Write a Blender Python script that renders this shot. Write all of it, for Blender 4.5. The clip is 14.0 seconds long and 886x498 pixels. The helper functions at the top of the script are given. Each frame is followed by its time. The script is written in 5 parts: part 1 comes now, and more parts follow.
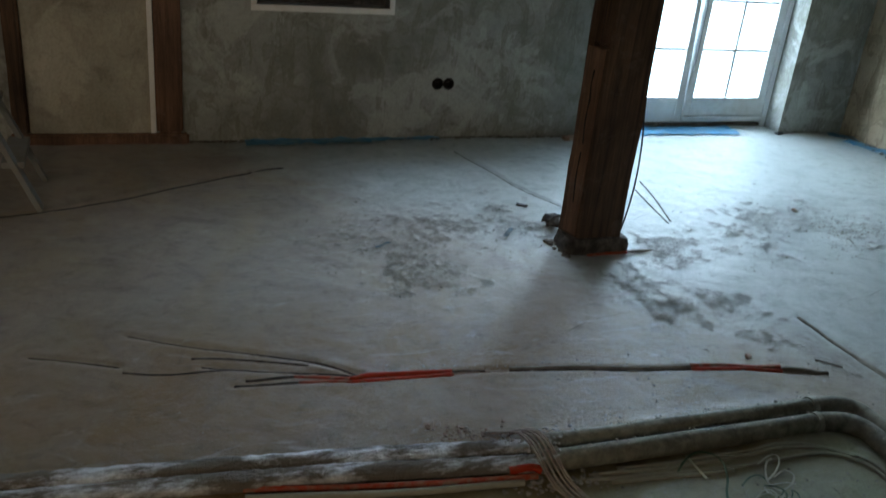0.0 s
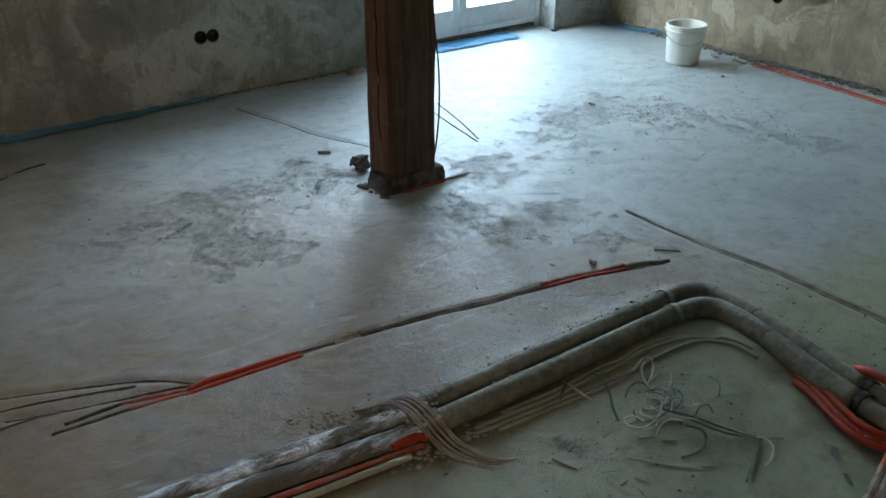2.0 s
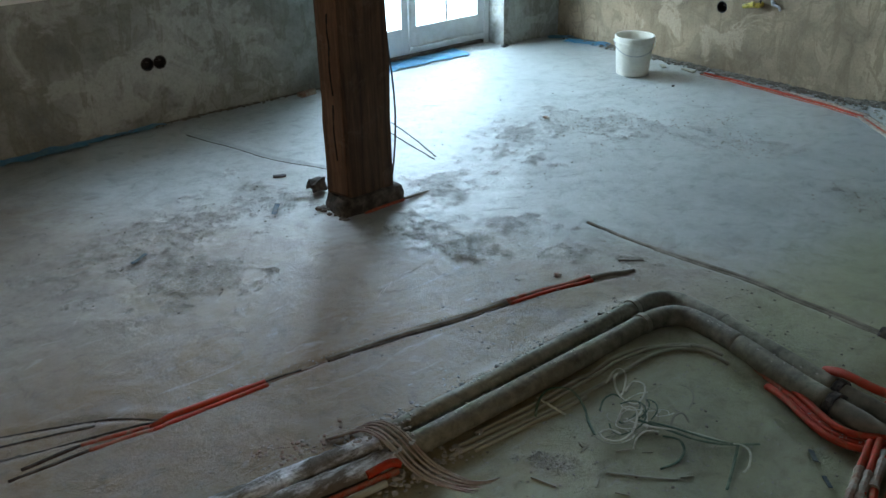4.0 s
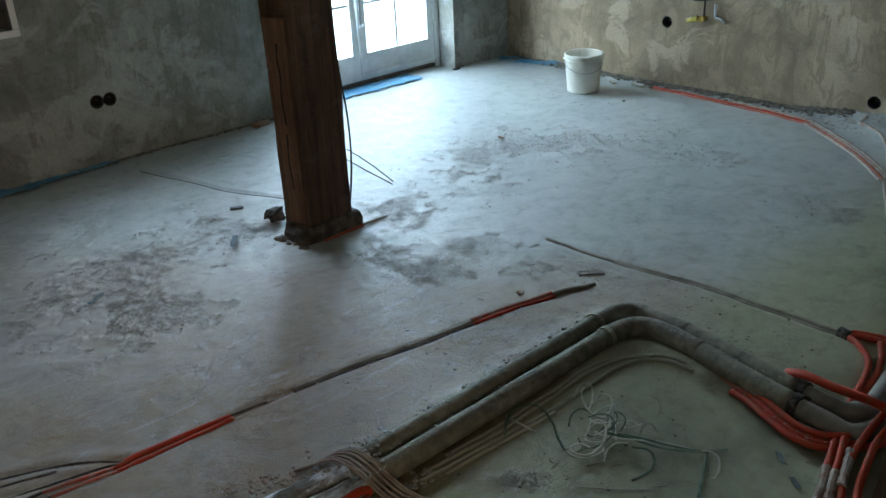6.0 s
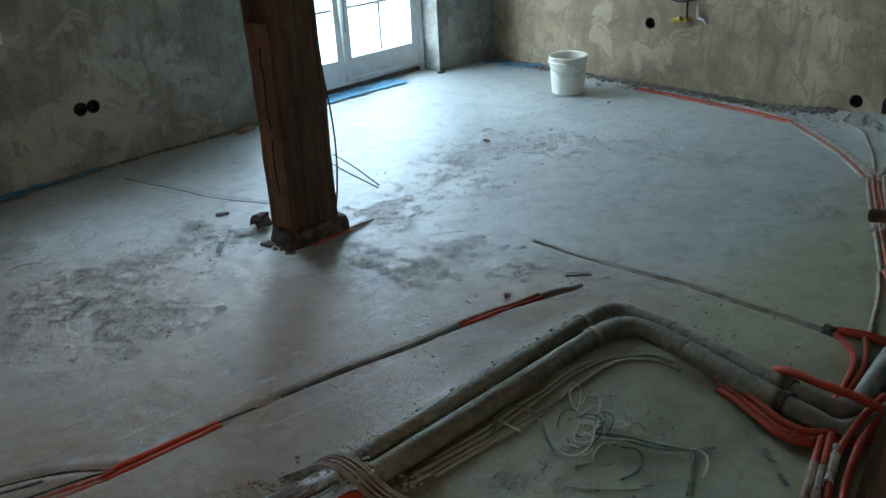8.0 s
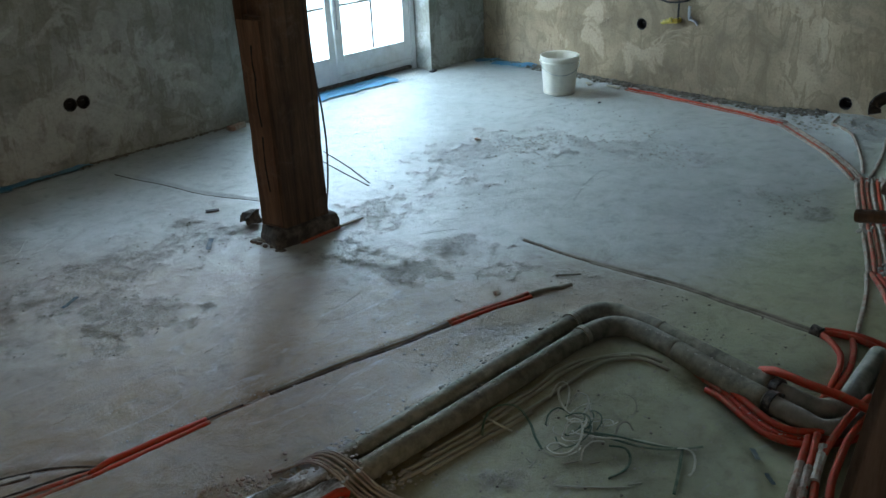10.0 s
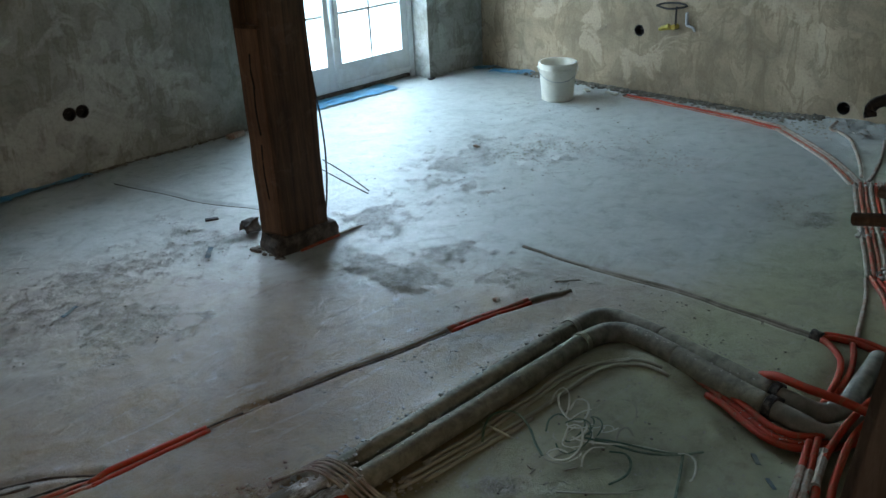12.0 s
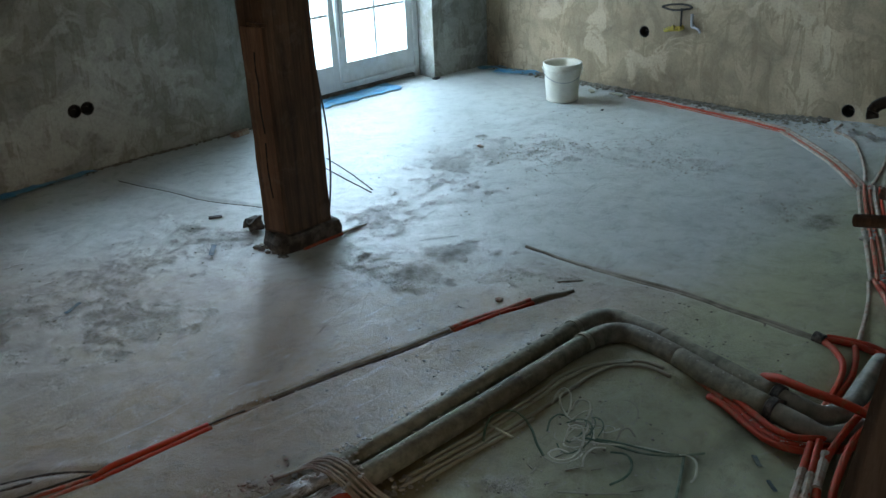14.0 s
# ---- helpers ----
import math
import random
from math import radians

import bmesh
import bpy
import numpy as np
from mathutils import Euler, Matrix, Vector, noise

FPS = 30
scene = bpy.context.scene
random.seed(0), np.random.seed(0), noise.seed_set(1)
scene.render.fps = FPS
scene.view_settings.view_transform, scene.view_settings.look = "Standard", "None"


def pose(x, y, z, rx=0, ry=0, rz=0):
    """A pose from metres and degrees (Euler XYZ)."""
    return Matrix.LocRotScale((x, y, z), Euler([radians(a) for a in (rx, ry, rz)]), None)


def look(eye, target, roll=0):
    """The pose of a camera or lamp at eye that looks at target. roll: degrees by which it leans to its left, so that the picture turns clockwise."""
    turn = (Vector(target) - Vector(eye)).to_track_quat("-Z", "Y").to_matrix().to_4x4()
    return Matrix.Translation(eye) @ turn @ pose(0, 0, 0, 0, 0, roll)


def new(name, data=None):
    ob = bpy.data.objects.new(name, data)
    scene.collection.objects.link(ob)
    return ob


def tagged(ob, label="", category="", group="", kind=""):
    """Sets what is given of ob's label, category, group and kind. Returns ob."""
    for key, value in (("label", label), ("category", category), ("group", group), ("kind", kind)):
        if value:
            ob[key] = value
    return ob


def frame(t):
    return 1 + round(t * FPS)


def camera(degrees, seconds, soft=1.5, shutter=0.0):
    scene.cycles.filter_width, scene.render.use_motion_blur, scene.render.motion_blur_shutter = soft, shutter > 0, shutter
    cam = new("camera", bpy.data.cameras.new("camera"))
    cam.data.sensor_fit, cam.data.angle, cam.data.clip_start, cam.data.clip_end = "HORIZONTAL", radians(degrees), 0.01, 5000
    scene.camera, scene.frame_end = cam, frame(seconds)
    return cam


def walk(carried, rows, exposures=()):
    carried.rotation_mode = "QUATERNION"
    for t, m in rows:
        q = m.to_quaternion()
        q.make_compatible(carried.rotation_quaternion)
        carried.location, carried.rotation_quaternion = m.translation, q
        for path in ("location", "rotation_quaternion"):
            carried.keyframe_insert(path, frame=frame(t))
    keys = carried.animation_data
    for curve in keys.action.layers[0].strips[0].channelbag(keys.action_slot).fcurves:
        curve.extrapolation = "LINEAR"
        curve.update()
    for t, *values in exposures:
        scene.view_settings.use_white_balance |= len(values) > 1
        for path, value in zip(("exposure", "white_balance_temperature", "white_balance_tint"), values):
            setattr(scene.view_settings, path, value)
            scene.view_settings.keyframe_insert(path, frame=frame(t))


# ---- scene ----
cam = camera(53.0, 14.0, soft=1.5, shutter=0.5)
PATH = [
    (0, pose(-0.064, -0.290, 1.662, 65.58, -5.40, -19.08)),
    (0.4, pose(-0.016, -0.242, 1.681, 63.40, -4.91, -18.78)),
    (0.5, pose(-0.005, -0.212, 1.650, 63.69, -4.66, -19.93)),
    (0.7, pose(-0.003, -0.175, 1.651, 63.01, -3.01, -22.81)),
    (0.8, pose(-0.003, -0.146, 1.603, 64.41, -3.70, -26.79)),
    (1, pose(-0.025, -0.090, 1.626, 61.28, -1.98, -30.32)),
    (1.5, pose(-0.018, -0.052, 1.654, 62.71, -1.02, -34.40)),
    (2, pose(-0.028, 0.007, 1.591, 62.27, -0.03, -36.14)),
    (2.5, pose(-0.029, 0.036, 1.581, 61.88, 0.46, -37.83)),
    (3, pose(-0.030, 0.064, 1.571, 62.28, 0.27, -38.65)),
    (3.2, pose(-0.030, 0.063, 1.571, 62.93, 0.24, -38.92)),
    (5.3, pose(-0.025, 0.056, 1.566, 63.90, 2.25, -41.99)),
    (5.5, pose(-0.025, 0.056, 1.565, 64.53, 2.35, -42.43)),
    (6, pose(-0.024, 0.054, 1.564, 64.93, 2.43, -43.30)),
    (6.5, pose(-0.023, 0.052, 1.563, 65.19, 2.44, -44.13)),
    (7, pose(-0.022, 0.051, 1.562, 65.41, 2.62, -44.45)),
    (7.5, pose(-0.022, 0.050, 1.561, 65.04, 2.42, -44.09)),
    (8, pose(-0.022, 0.049, 1.561, 65.13, 2.83, -44.34)),
    (10.5, pose(-0.022, 0.044, 1.559, 65.05, 2.13, -44.75)),
    (11, pose(-0.022, 0.043, 1.559, 65.51, 2.41, -44.89)),
    (11.5, pose(-0.022, 0.043, 1.559, 65.63, 2.26, -44.73)),
    (12, pose(-0.022, 0.042, 1.558, 65.53, 2.53, -44.86)),
    (12.5, pose(-0.022, 0.041, 1.558, 65.55, 2.61, -44.99)),
    (13, pose(-0.022, 0.040, 1.558, 65.49, 2.48, -44.79)),
    (13.5, pose(-0.022, 0.039, 1.557, 65.46, 2.04, -44.44)),
    (14, pose(-0.023, 0.038, 1.557, 65.55, 2.20, -44.46)),
]
walk(cam, PATH, exposures=[(0.0, -0.15), (1.0, 0.08), (2.0, 0.2), (3.2, 0.2), (5.5, 0.08), (8.0, 0.0), (14.0, 0.0)])

# ---------------------------------------------------------------- light
world = bpy.data.worlds.new("sky")
scene.world = world
world.use_nodes = True
wn, wl = world.node_tree.nodes, world.node_tree.links
sky = wn.new("ShaderNodeTexSky")
sky.sky_type = "NISHITA"
sky.sun_disc = False
sky.sun_elevation, sky.sun_rotation = radians(48), radians(200)
wl.new(sky.outputs[0], wn["Background"].inputs[0])
wn["Background"].inputs[1].default_value = 0.12

NORTH, EAST, WEST, SOUTH, CEIL = 4.736, 4.986, -3.2, -2.4, 2.55
DOOR_X0, DOOR_X1, DOOR_TOP = 2.98, 4.42, 2.1
DOOR_Y = NORTH + 0.17
# north window out of view, added to put a sheen on the floor
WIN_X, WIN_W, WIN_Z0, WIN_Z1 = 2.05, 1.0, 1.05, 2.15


def area_lamp(name, m, w, h, power, colour, spread=180):
    lamp = bpy.data.lights.new(name, "AREA")
    lamp.shape, lamp.size, lamp.size_y, lamp.energy, lamp.color = "RECTANGLE", w, h, power, colour
    lamp.spread = radians(spread)
    ob = new(name, lamp)
    ob.matrix_world = m
    return ob


# skylight: glare in the opening of the french door, the sky above the terrace
area_lamp("door_daylight", look((3.70, DOOR_Y + 0.12, 1.08), (3.70, 0, 1.08)), 1.36, 2.0, 42, (0.60, 0.82, 1.0))
area_lamp("open_sky", look((3.3, DOOR_Y + 1.7, 3.3), (3.3, 3.2, 0.2)), 3.0, 2.0, 240, (0.60, 0.82, 1.0))
area_lamp("terrace_sky", look((7.6, DOOR_Y + 2.4, 2.6), (7.2, 3.0, 0.5)), 8.0, 4.0, 1050, (0.56, 0.80, 1.0))
area_lamp("garden_sky", look((-2.0, DOOR_Y + 2.8, 2.3), (4.7, 3.9, 0.6)), 3.0, 3.6, 1100, (0.62, 0.82, 1.0))
# lamp behind the added north window, which is never in view
area_lamp("north_added_fill", look((WIN_X, NORTH + 0.24, 1.6), (WIN_X - 1.1, 1.5, 0.0)), 0.96, 1.1, 3.4, (0.92, 0.86, 1.0), 105)
# warm fill lamps added out of view, behind openings south and west
area_lamp("south_warm_fill", look((-1.2, SOUTH - 0.05, 1.75), (-0.1, 4.7, 0.5)), 1.3, 1.1, 9, (1.0, 0.74, 0.46), 80)
area_lamp("west_warm_fill", look((WEST - 0.05, 2.3, 1.75), (1.2, 3.5, 0.0)), 1.2, 1.1, 8, (1.0, 0.80, 0.55))


# ---------------------------------------------------------------- materials
def mat(name, build):
    m = bpy.data.materials.new(name)
    m.use_nodes = True
    nt = m.node_tree
    build(nt, nt.nodes["Principled BSDF"])
    return m


def noise_node(nt, scale, detail=6.0, rough=0.6, coord=None, distort=0.0, stretch=None):
    co = nt.nodes.new("ShaderNodeTexCoord")
    src = co.outputs["Object"]
    if stretch:
        mp = nt.nodes.new("ShaderNodeMapping")
        mp.inputs["Scale"].default_value = stretch
        nt.links.new(src, mp.inputs[0])
        src = mp.outputs[0]
    n = nt.nodes.new("ShaderNodeTexNoise")
    n.inputs["Scale"].default_value = scale
    n.inputs["Detail"].default_value = detail
    n.inputs["Roughness"].default_value = rough
    n.inputs["Distortion"].default_value = distort
    nt.links.new(src, n.inputs["Vector"])
    return n.outputs["Fac"]


def ramp(nt, fac, stops):
    r = nt.nodes.new("ShaderNodeValToRGB")
    e = r.color_ramp.elements
    while len(e) < len(stops):
        e.new(0.5)
    for el, (p, c) in zip(e, stops):
        el.position = p
        el.color = (*c, 1) if isinstance(c, tuple) else (c, c, c, 1)
    nt.links.new(fac, r.inputs[0])
    return r.outputs[0]


def mix(nt, fac, a, b, kind="MIX"):
    m = nt.nodes.new("ShaderNodeMix")
    m.data_type, m.blend_type = "RGBA", kind
    for sock, v in ((m.inputs[0], fac), (m.inputs[6], a), (m.inputs[7], b)):
        if isinstance(v, tuple):
            sock.default_value = (*v, 1)
        elif isinstance(v, (int, float)):
            sock.default_value = v
        else:
            nt.links.new(v, sock)
    return m.outputs[2]


def bump(nt, bsdf, height, strength, dist):
    b = nt.nodes.new("ShaderNodeBump")
    b.inputs["Strength"].default_value = strength
    b.inputs["Distance"].default_value = dist
    nt.links.new(height, b.inputs["Height"])
    last = bsdf.inputs["Normal"].links
    if last:
        nt.links.new(last[0].from_socket, b.inputs["Normal"])
    nt.links.new(b.outputs[0], bsdf.inputs["Normal"])


def screed(nt, b):
    big = noise_node(nt, 0.9, 5, 0.62, distort=0.8)
    mid = noise_node(nt, 3.4, 9, 0.72, distort=0.9)
    small = noise_node(nt, 13.0, 8, 0.72, distort=0.5)
    fine = noise_node(nt, 75.0, 6, 0.75)
    base = ramp(nt, big, [(0.32, (0.255, 0.218, 0.178)), (0.5, (0.30, 0.264, 0.228)), (0.70, (0.345, 0.31, 0.28))])
    col = mix(nt, 1.0, base, ramp(nt, mid, [(0.33, 0.62), (0.46, 0.90), (0.58, 1.03), (0.72, 1.16)]), "MULTIPLY")
    sand = ramp(nt, noise_node(nt, 1.7, 5, 0.6, distort=1.4), [(0.50, 0.0), (0.64, 0.45)])
    col = mix(nt, sand, col, (0.31, 0.25, 0.15))
    co = nt.nodes.new("ShaderNodeTexCoord")
    # sandy ochre patch, darkened to paint the post's warm shadow and dim foreground
    mp = nt.nodes.new("ShaderNodeMapping")
    mp.vector_type = "TEXTURE"
    mp.inputs["Location"].default_value, mp.inputs["Scale"].default_value = (0.85, 1.95, 0), (2.1, 0.95, 1)
    sph = nt.nodes.new("ShaderNodeTexGradient")
    sph.gradient_type = "SPHERICAL"
    nt.links.new(co.outputs["Object"], mp.inputs[0])
    nt.links.new(mp.outputs[0], sph.inputs[0])
    shade_zone = mix(nt, 1.0, ramp(nt, sph.outputs["Fac"], [(0.0, 0.0), (0.5, 1.0)]), ramp(nt, mid, [(0.36, 0.45), (0.6, 0.95)]), "MULTIPLY")
    col = mix(nt, shade_zone, col, (0.20, 0.128, 0.048))
    # skim coat east of a ragged edge beside the post, cooled by painted daylight
    side = nt.nodes.new("ShaderNodeVectorMath")
    side.operation = "DOT_PRODUCT"
    side.inputs[1].default_value = (0.80, 0.60, 0)
    nt.links.new(co.outputs["Object"], side.inputs[0])
    edge = nt.nodes.new("ShaderNodeMath")
    edge.operation = "MULTIPLY_ADD"
    nt.links.new(mid, edge.inputs[0])
    edge.inputs[1].default_value = 0.8
    nt.links.new(side.outputs["Value"], edge.inputs[2])
    daylit_skim = nt.nodes.new("ShaderNodeMapRange")
    daylit_skim.inputs["From Min"].default_value, daylit_skim.inputs["From Max"].default_value = 3.35, 3.75
    daylit_skim.inputs["To Min"].default_value, daylit_skim.inputs["To Max"].default_value = 0.0, 0.85
    nt.links.new(edge.outputs[0], daylit_skim.inputs["Value"])
    # the colour is bluer and brighter, for light from the french door
    col = mix(nt, daylit_skim.outputs[0], col, mix(nt, 1.0, (0.385, 0.425, 0.42), ramp(nt, mid, [(0.33, 0.80), (0.5, 1.0), (0.7, 1.12)]), "MULTIPLY"))
    # greener tone south of the pipes
    south = nt.nodes.new("ShaderNodeSeparateXYZ")
    nt.links.new(co.outputs["Object"], south.inputs[0])
    rim = nt.nodes.new("ShaderNodeMath")
    rim.operation = "MULTIPLY_ADD"
    nt.links.new(mid, rim.inputs[0])
    rim.inputs[1].default_value = 0.5
    nt.links.new(south.outputs["Y"], rim.inputs[2])
    far = nt.nodes.new("ShaderNodeMapRange")
    far.inputs["From Min"].default_value, far.inputs["From Max"].default_value = 1.6, 1.95
    far.inputs["To Min"].default_value, far.inputs["To Max"].default_value = 0.75, 0.0
    nt.links.new(rim.outputs[0], far.inputs["Value"])
    col = mix(nt, far.outputs[0], col, mix(nt, 1.0, (0.31, 0.33, 0.20), ramp(nt, mid, [(0.33, 0.72), (0.5, 1.0), (0.7, 1.12)]), "MULTIPLY"))
    white = ramp(nt, noise_node(nt, 4.2, 8, 0.75, distort=2.0, stretch=(0.6, 1.5, 1)), [(0.58, 0.0), (0.66, 0.4)])
    col = mix(nt, white, col, (0.44, 0.43, 0.40))
    stain = ramp(nt, noise_node(nt, 5.5, 9, 0.78, distort=1.0), [(0.31, 0.6), (0.38, 0.0)])
    col = mix(nt, stain, col, (0.22, 0.195, 0.155))
    col = mix(nt, 0.85, col, ramp(nt, small, [(0.34, 0.66), (0.47, 0.98), (0.56, 1.02), (0.68, 1.16)]), "MULTIPLY")
    col = mix(nt, 0.7, col, ramp(nt, fine, [(0.30, 0.55), (0.43, 1.0)]), "MULTIPLY")
    at = nt.nodes.new("ShaderNodeAttribute")
    at.attribute_name = "rough"
    crust = noise_node(nt, 34.0, 5, 0.62, distort=1.2, stretch=(0.75, 1.3, 1))
    grit = noise_node(nt, 95.0, 4, 0.65, distort=0.8)
    torn = nt.nodes.new("ShaderNodeMath")
    torn.operation = "MULTIPLY_ADD"
    nt.links.new(at.outputs["Fac"], torn.inputs[0])
    torn.inputs[1].default_value = 0.20
    nt.links.new(ramp(nt, crust, [(0.0, 1.0), (1.0, 0.0)]), torn.inputs[2])
    pits = ramp(nt, torn.outputs[0], [(0.715, 0.0), (0.737, 1.0)])
    worn = mix(nt, 1.0, ramp(nt, grit, [(0.35, 0.0), (0.6, 0.55)]), at.outputs["Fac"], "MULTIPLY")
    col = mix(nt, worn, col, (0.42, 0.39, 0.36))
    # pits darkened in colour as well, for the small shadows of the torn crust
    col = mix(nt, ramp(nt, pits, [(0.0, 0.0), (1.0, 0.32)]), col, (0.13, 0.118, 0.10))
    scuff = ramp(nt, noise_node(nt, 9.0, 5, 0.6, distort=0.5, stretch=(0.35, 3.2, 1)), [(0.62, 0.0), (0.65, 0.16), (0.69, 0.0)])
    col = mix(nt, scuff, col, (0.46, 0.46, 0.44))
    scuff2 = ramp(nt, noise_node(nt, 8.0, 5, 0.6, distort=0.4, stretch=(3.4, 0.45, 1)), [(0.66, 0.0), (0.685, 0.3), (0.72, 0.0)])
    col = mix(nt, scuff2, col, (0.24, 0.22, 0.18))
    specks = ramp(nt, noise_node(nt, 46.0, 3, 0.6), [(0.25, 0.5), (0.30, 0.0)])
    col = mix(nt, specks, col, (0.20, 0.18, 0.14))
    nt.links.new(col, b.inputs["Base Color"])
    nt.links.new(ramp(nt, mid, [(0.35, 0.31), (0.7, 0.48)]), b.inputs["Roughness"])
    bump(nt, b, ramp(nt, pits, [(0.0, 1.0), (1.0, 0.0)]), 1.0, 0.011)
    bump(nt, b, mix(nt, at.outputs["Fac"], (0.5, 0.5, 0.5), grit), 1.0, 0.007)
    bump(nt, b, mix(nt, at.outputs["Fac"], (0.5, 0.5, 0.5), noise_node(nt, 32.0, 6, 0.72, distort=2.0)), 1.0, 0.010)
    b.inputs["Specular IOR Level"].default_value = 0.5
    bump(nt, b, mid, 0.4, 0.02)
    bump(nt, b, noise_node(nt, 22, 10, 0.82), 0.55, 0.010)
    bump(nt, b, noise_node(nt, 120, 5, 0.75), 0.5, 0.003)


def plaster(tones, warm, lift=1.2):
    def build(nt, b):
        big = noise_node(nt, 1.1, 5, 0.6, distort=0.6)
        mid = noise_node(nt, 3.4, 7, 0.62, distort=0.6)
        trowel = noise_node(nt, 5.5, 5, 0.55, distort=1.2, stretch=(1.0, 1.0, 0.8))
        streak = noise_node(nt, 3.0, 6, 0.62, distort=0.4, stretch=(3.2, 3.2, 0.7))
        fine = noise_node(nt, 70, 6, 0.7)
        base = ramp(nt, big, [(0.32, tones[0]), (0.52, tones[1]), (0.72, tones[2])])
        col = mix(nt, 1.0, base, ramp(nt, mid, [(0.34, 0.66), (0.45, 0.92), (0.52, 1.0), (0.66, 1.2)]), "MULTIPLY")
        col = mix(nt, ramp(nt, trowel, [(0.52, 0.0), (0.55, 0.6), (0.62, 0.2)]), col, warm)
        col = mix(nt, ramp(nt, streak, [(0.54, 0.0), (0.57, 0.7), (0.66, 0.15)]), col, warm)
        pale = ramp(nt, noise_node(nt, 3.3, 6, 0.6, distort=0.7), [(0.55, 0.0), (0.60, 0.5)])
        col = mix(nt, pale, col, tuple(min(0.8, lift * c) for c in tones[2]))
        col = mix(nt, 0.6, col, ramp(nt, fine, [(0.3, 0.65), (0.55, 1.05)]), "MULTIPLY")
        nt.links.new(col, b.inputs["Base Color"])
        b.inputs["Roughness"].default_value = 0.88
        bump(nt, b, trowel, 0.5, 0.012)
        bump(nt, b, noise_node(nt, 12, 7, 0.65, distort=0.6), 0.4, 0.008)
        bump(nt, b, noise_node(nt, 90, 4, 0.7), 0.4, 0.002)
    return build


def wood(dark, light, grain=1.0):
    def build(nt, b):
        g = noise_node(nt, 3.2, 9, 0.66, distort=0.7, stretch=(7 * grain, 7 * grain, 0.45))
        st = noise_node(nt, 2.4, 5, 0.6)
        col = ramp(nt, g, [(0.30, dark), (0.55, tuple((a + c) / 2 for a, c in zip(dark, light))), (0.75, light)])
        col = mix(nt, 0.8, col, ramp(nt, st, [(0.3, 0.55), (0.65, 1.15)]), "MULTIPLY")
        fib = noise_node(nt, 9.0, 8, 0.75, distort=1.5, stretch=(9 * grain, 9 * grain, 0.8))
        col = mix(nt, 0.8, col, ramp(nt, fib, [(0.32, 0.5), (0.5, 1.0), (0.7, 1.25)]), "MULTIPLY")
        dust = ramp(nt, noise_node(nt, 6.0, 8, 0.75, distort=0.8), [(0.55, 0.0), (0.68, 0.35)])
        col = mix(nt, dust, col, tuple(0.6 * c + 0.10 for c in light))
        nt.links.new(col, b.inputs["Base Color"])
        b.inputs["Roughness"].default_value = 0.78
        bump(nt, b, g, 0.7, 0.006)
        bump(nt, b, fib, 0.6, 0.004)
    return build


def dusty(colour, dust, amount=0.5, rough=0.55, scale=9.0, spread=0.12):
    """A colour under a patchy film of cement dust."""
    def build(nt, b):
        f = noise_node(nt, scale, 7, 0.7)
        k = 0.72 - 0.44 * amount
        fac = ramp(nt, f, [(k - spread, 0.0), (k + spread, 1.0)])
        tone = ramp(nt, noise_node(nt, 3.0, 4, 0.6), [(0.3, 0.8), (0.7, 1.15)])
        col = mix(nt, 1.0, mix(nt, fac, colour, dust), tone, "MULTIPLY")
        nt.links.new(col, b.inputs["Base Color"])
        nt.links.new(ramp(nt, fac, [(0.0, rough), (1.0, 0.9)]), b.inputs["Roughness"])
        bump(nt, b, f, 0.35, 0.003)
    return build


def metal(colour, rough):
    def build(nt, b):
        f = noise_node(nt, 14, 6, 0.6)
        nt.links.new(ramp(nt, f, [(0.3, tuple(c * 0.7 for c in colour)), (0.7, colour)]), b.inputs["Base Color"])
        b.inputs["Metallic"].default_value = 0.9
        nt.links.new(ramp(nt, f, [(0.3, rough), (0.7, min(1, rough + 0.25))]), b.inputs["Roughness"])
        bump(nt, b, f, 0.3, 0.002)
    return build


def foil(nt, b):
    f = noise_node(nt, 16, 7, 0.65, distort=0.8)
    dirt = ramp(nt, noise_node(nt, 7, 7, 0.72, stretch=(0.5, 1.4, 1)), [(0.36, 0.0), (0.50, 1.0)])
    nt.links.new(mix(nt, dirt, (0.80, 0.82, 0.84), (0.15, 0.135, 0.11)), b.inputs["Base Color"])
    nt.links.new(ramp(nt, dirt, [(0.0, 1.0), (1.0, 0.0)]), b.inputs["Metallic"])
    nt.links.new(ramp(nt, dirt, [(0.0, 0.34), (1.0, 0.85)]), b.inputs["Roughness"])
    bump(nt, b, f, 1.0, 0.02)


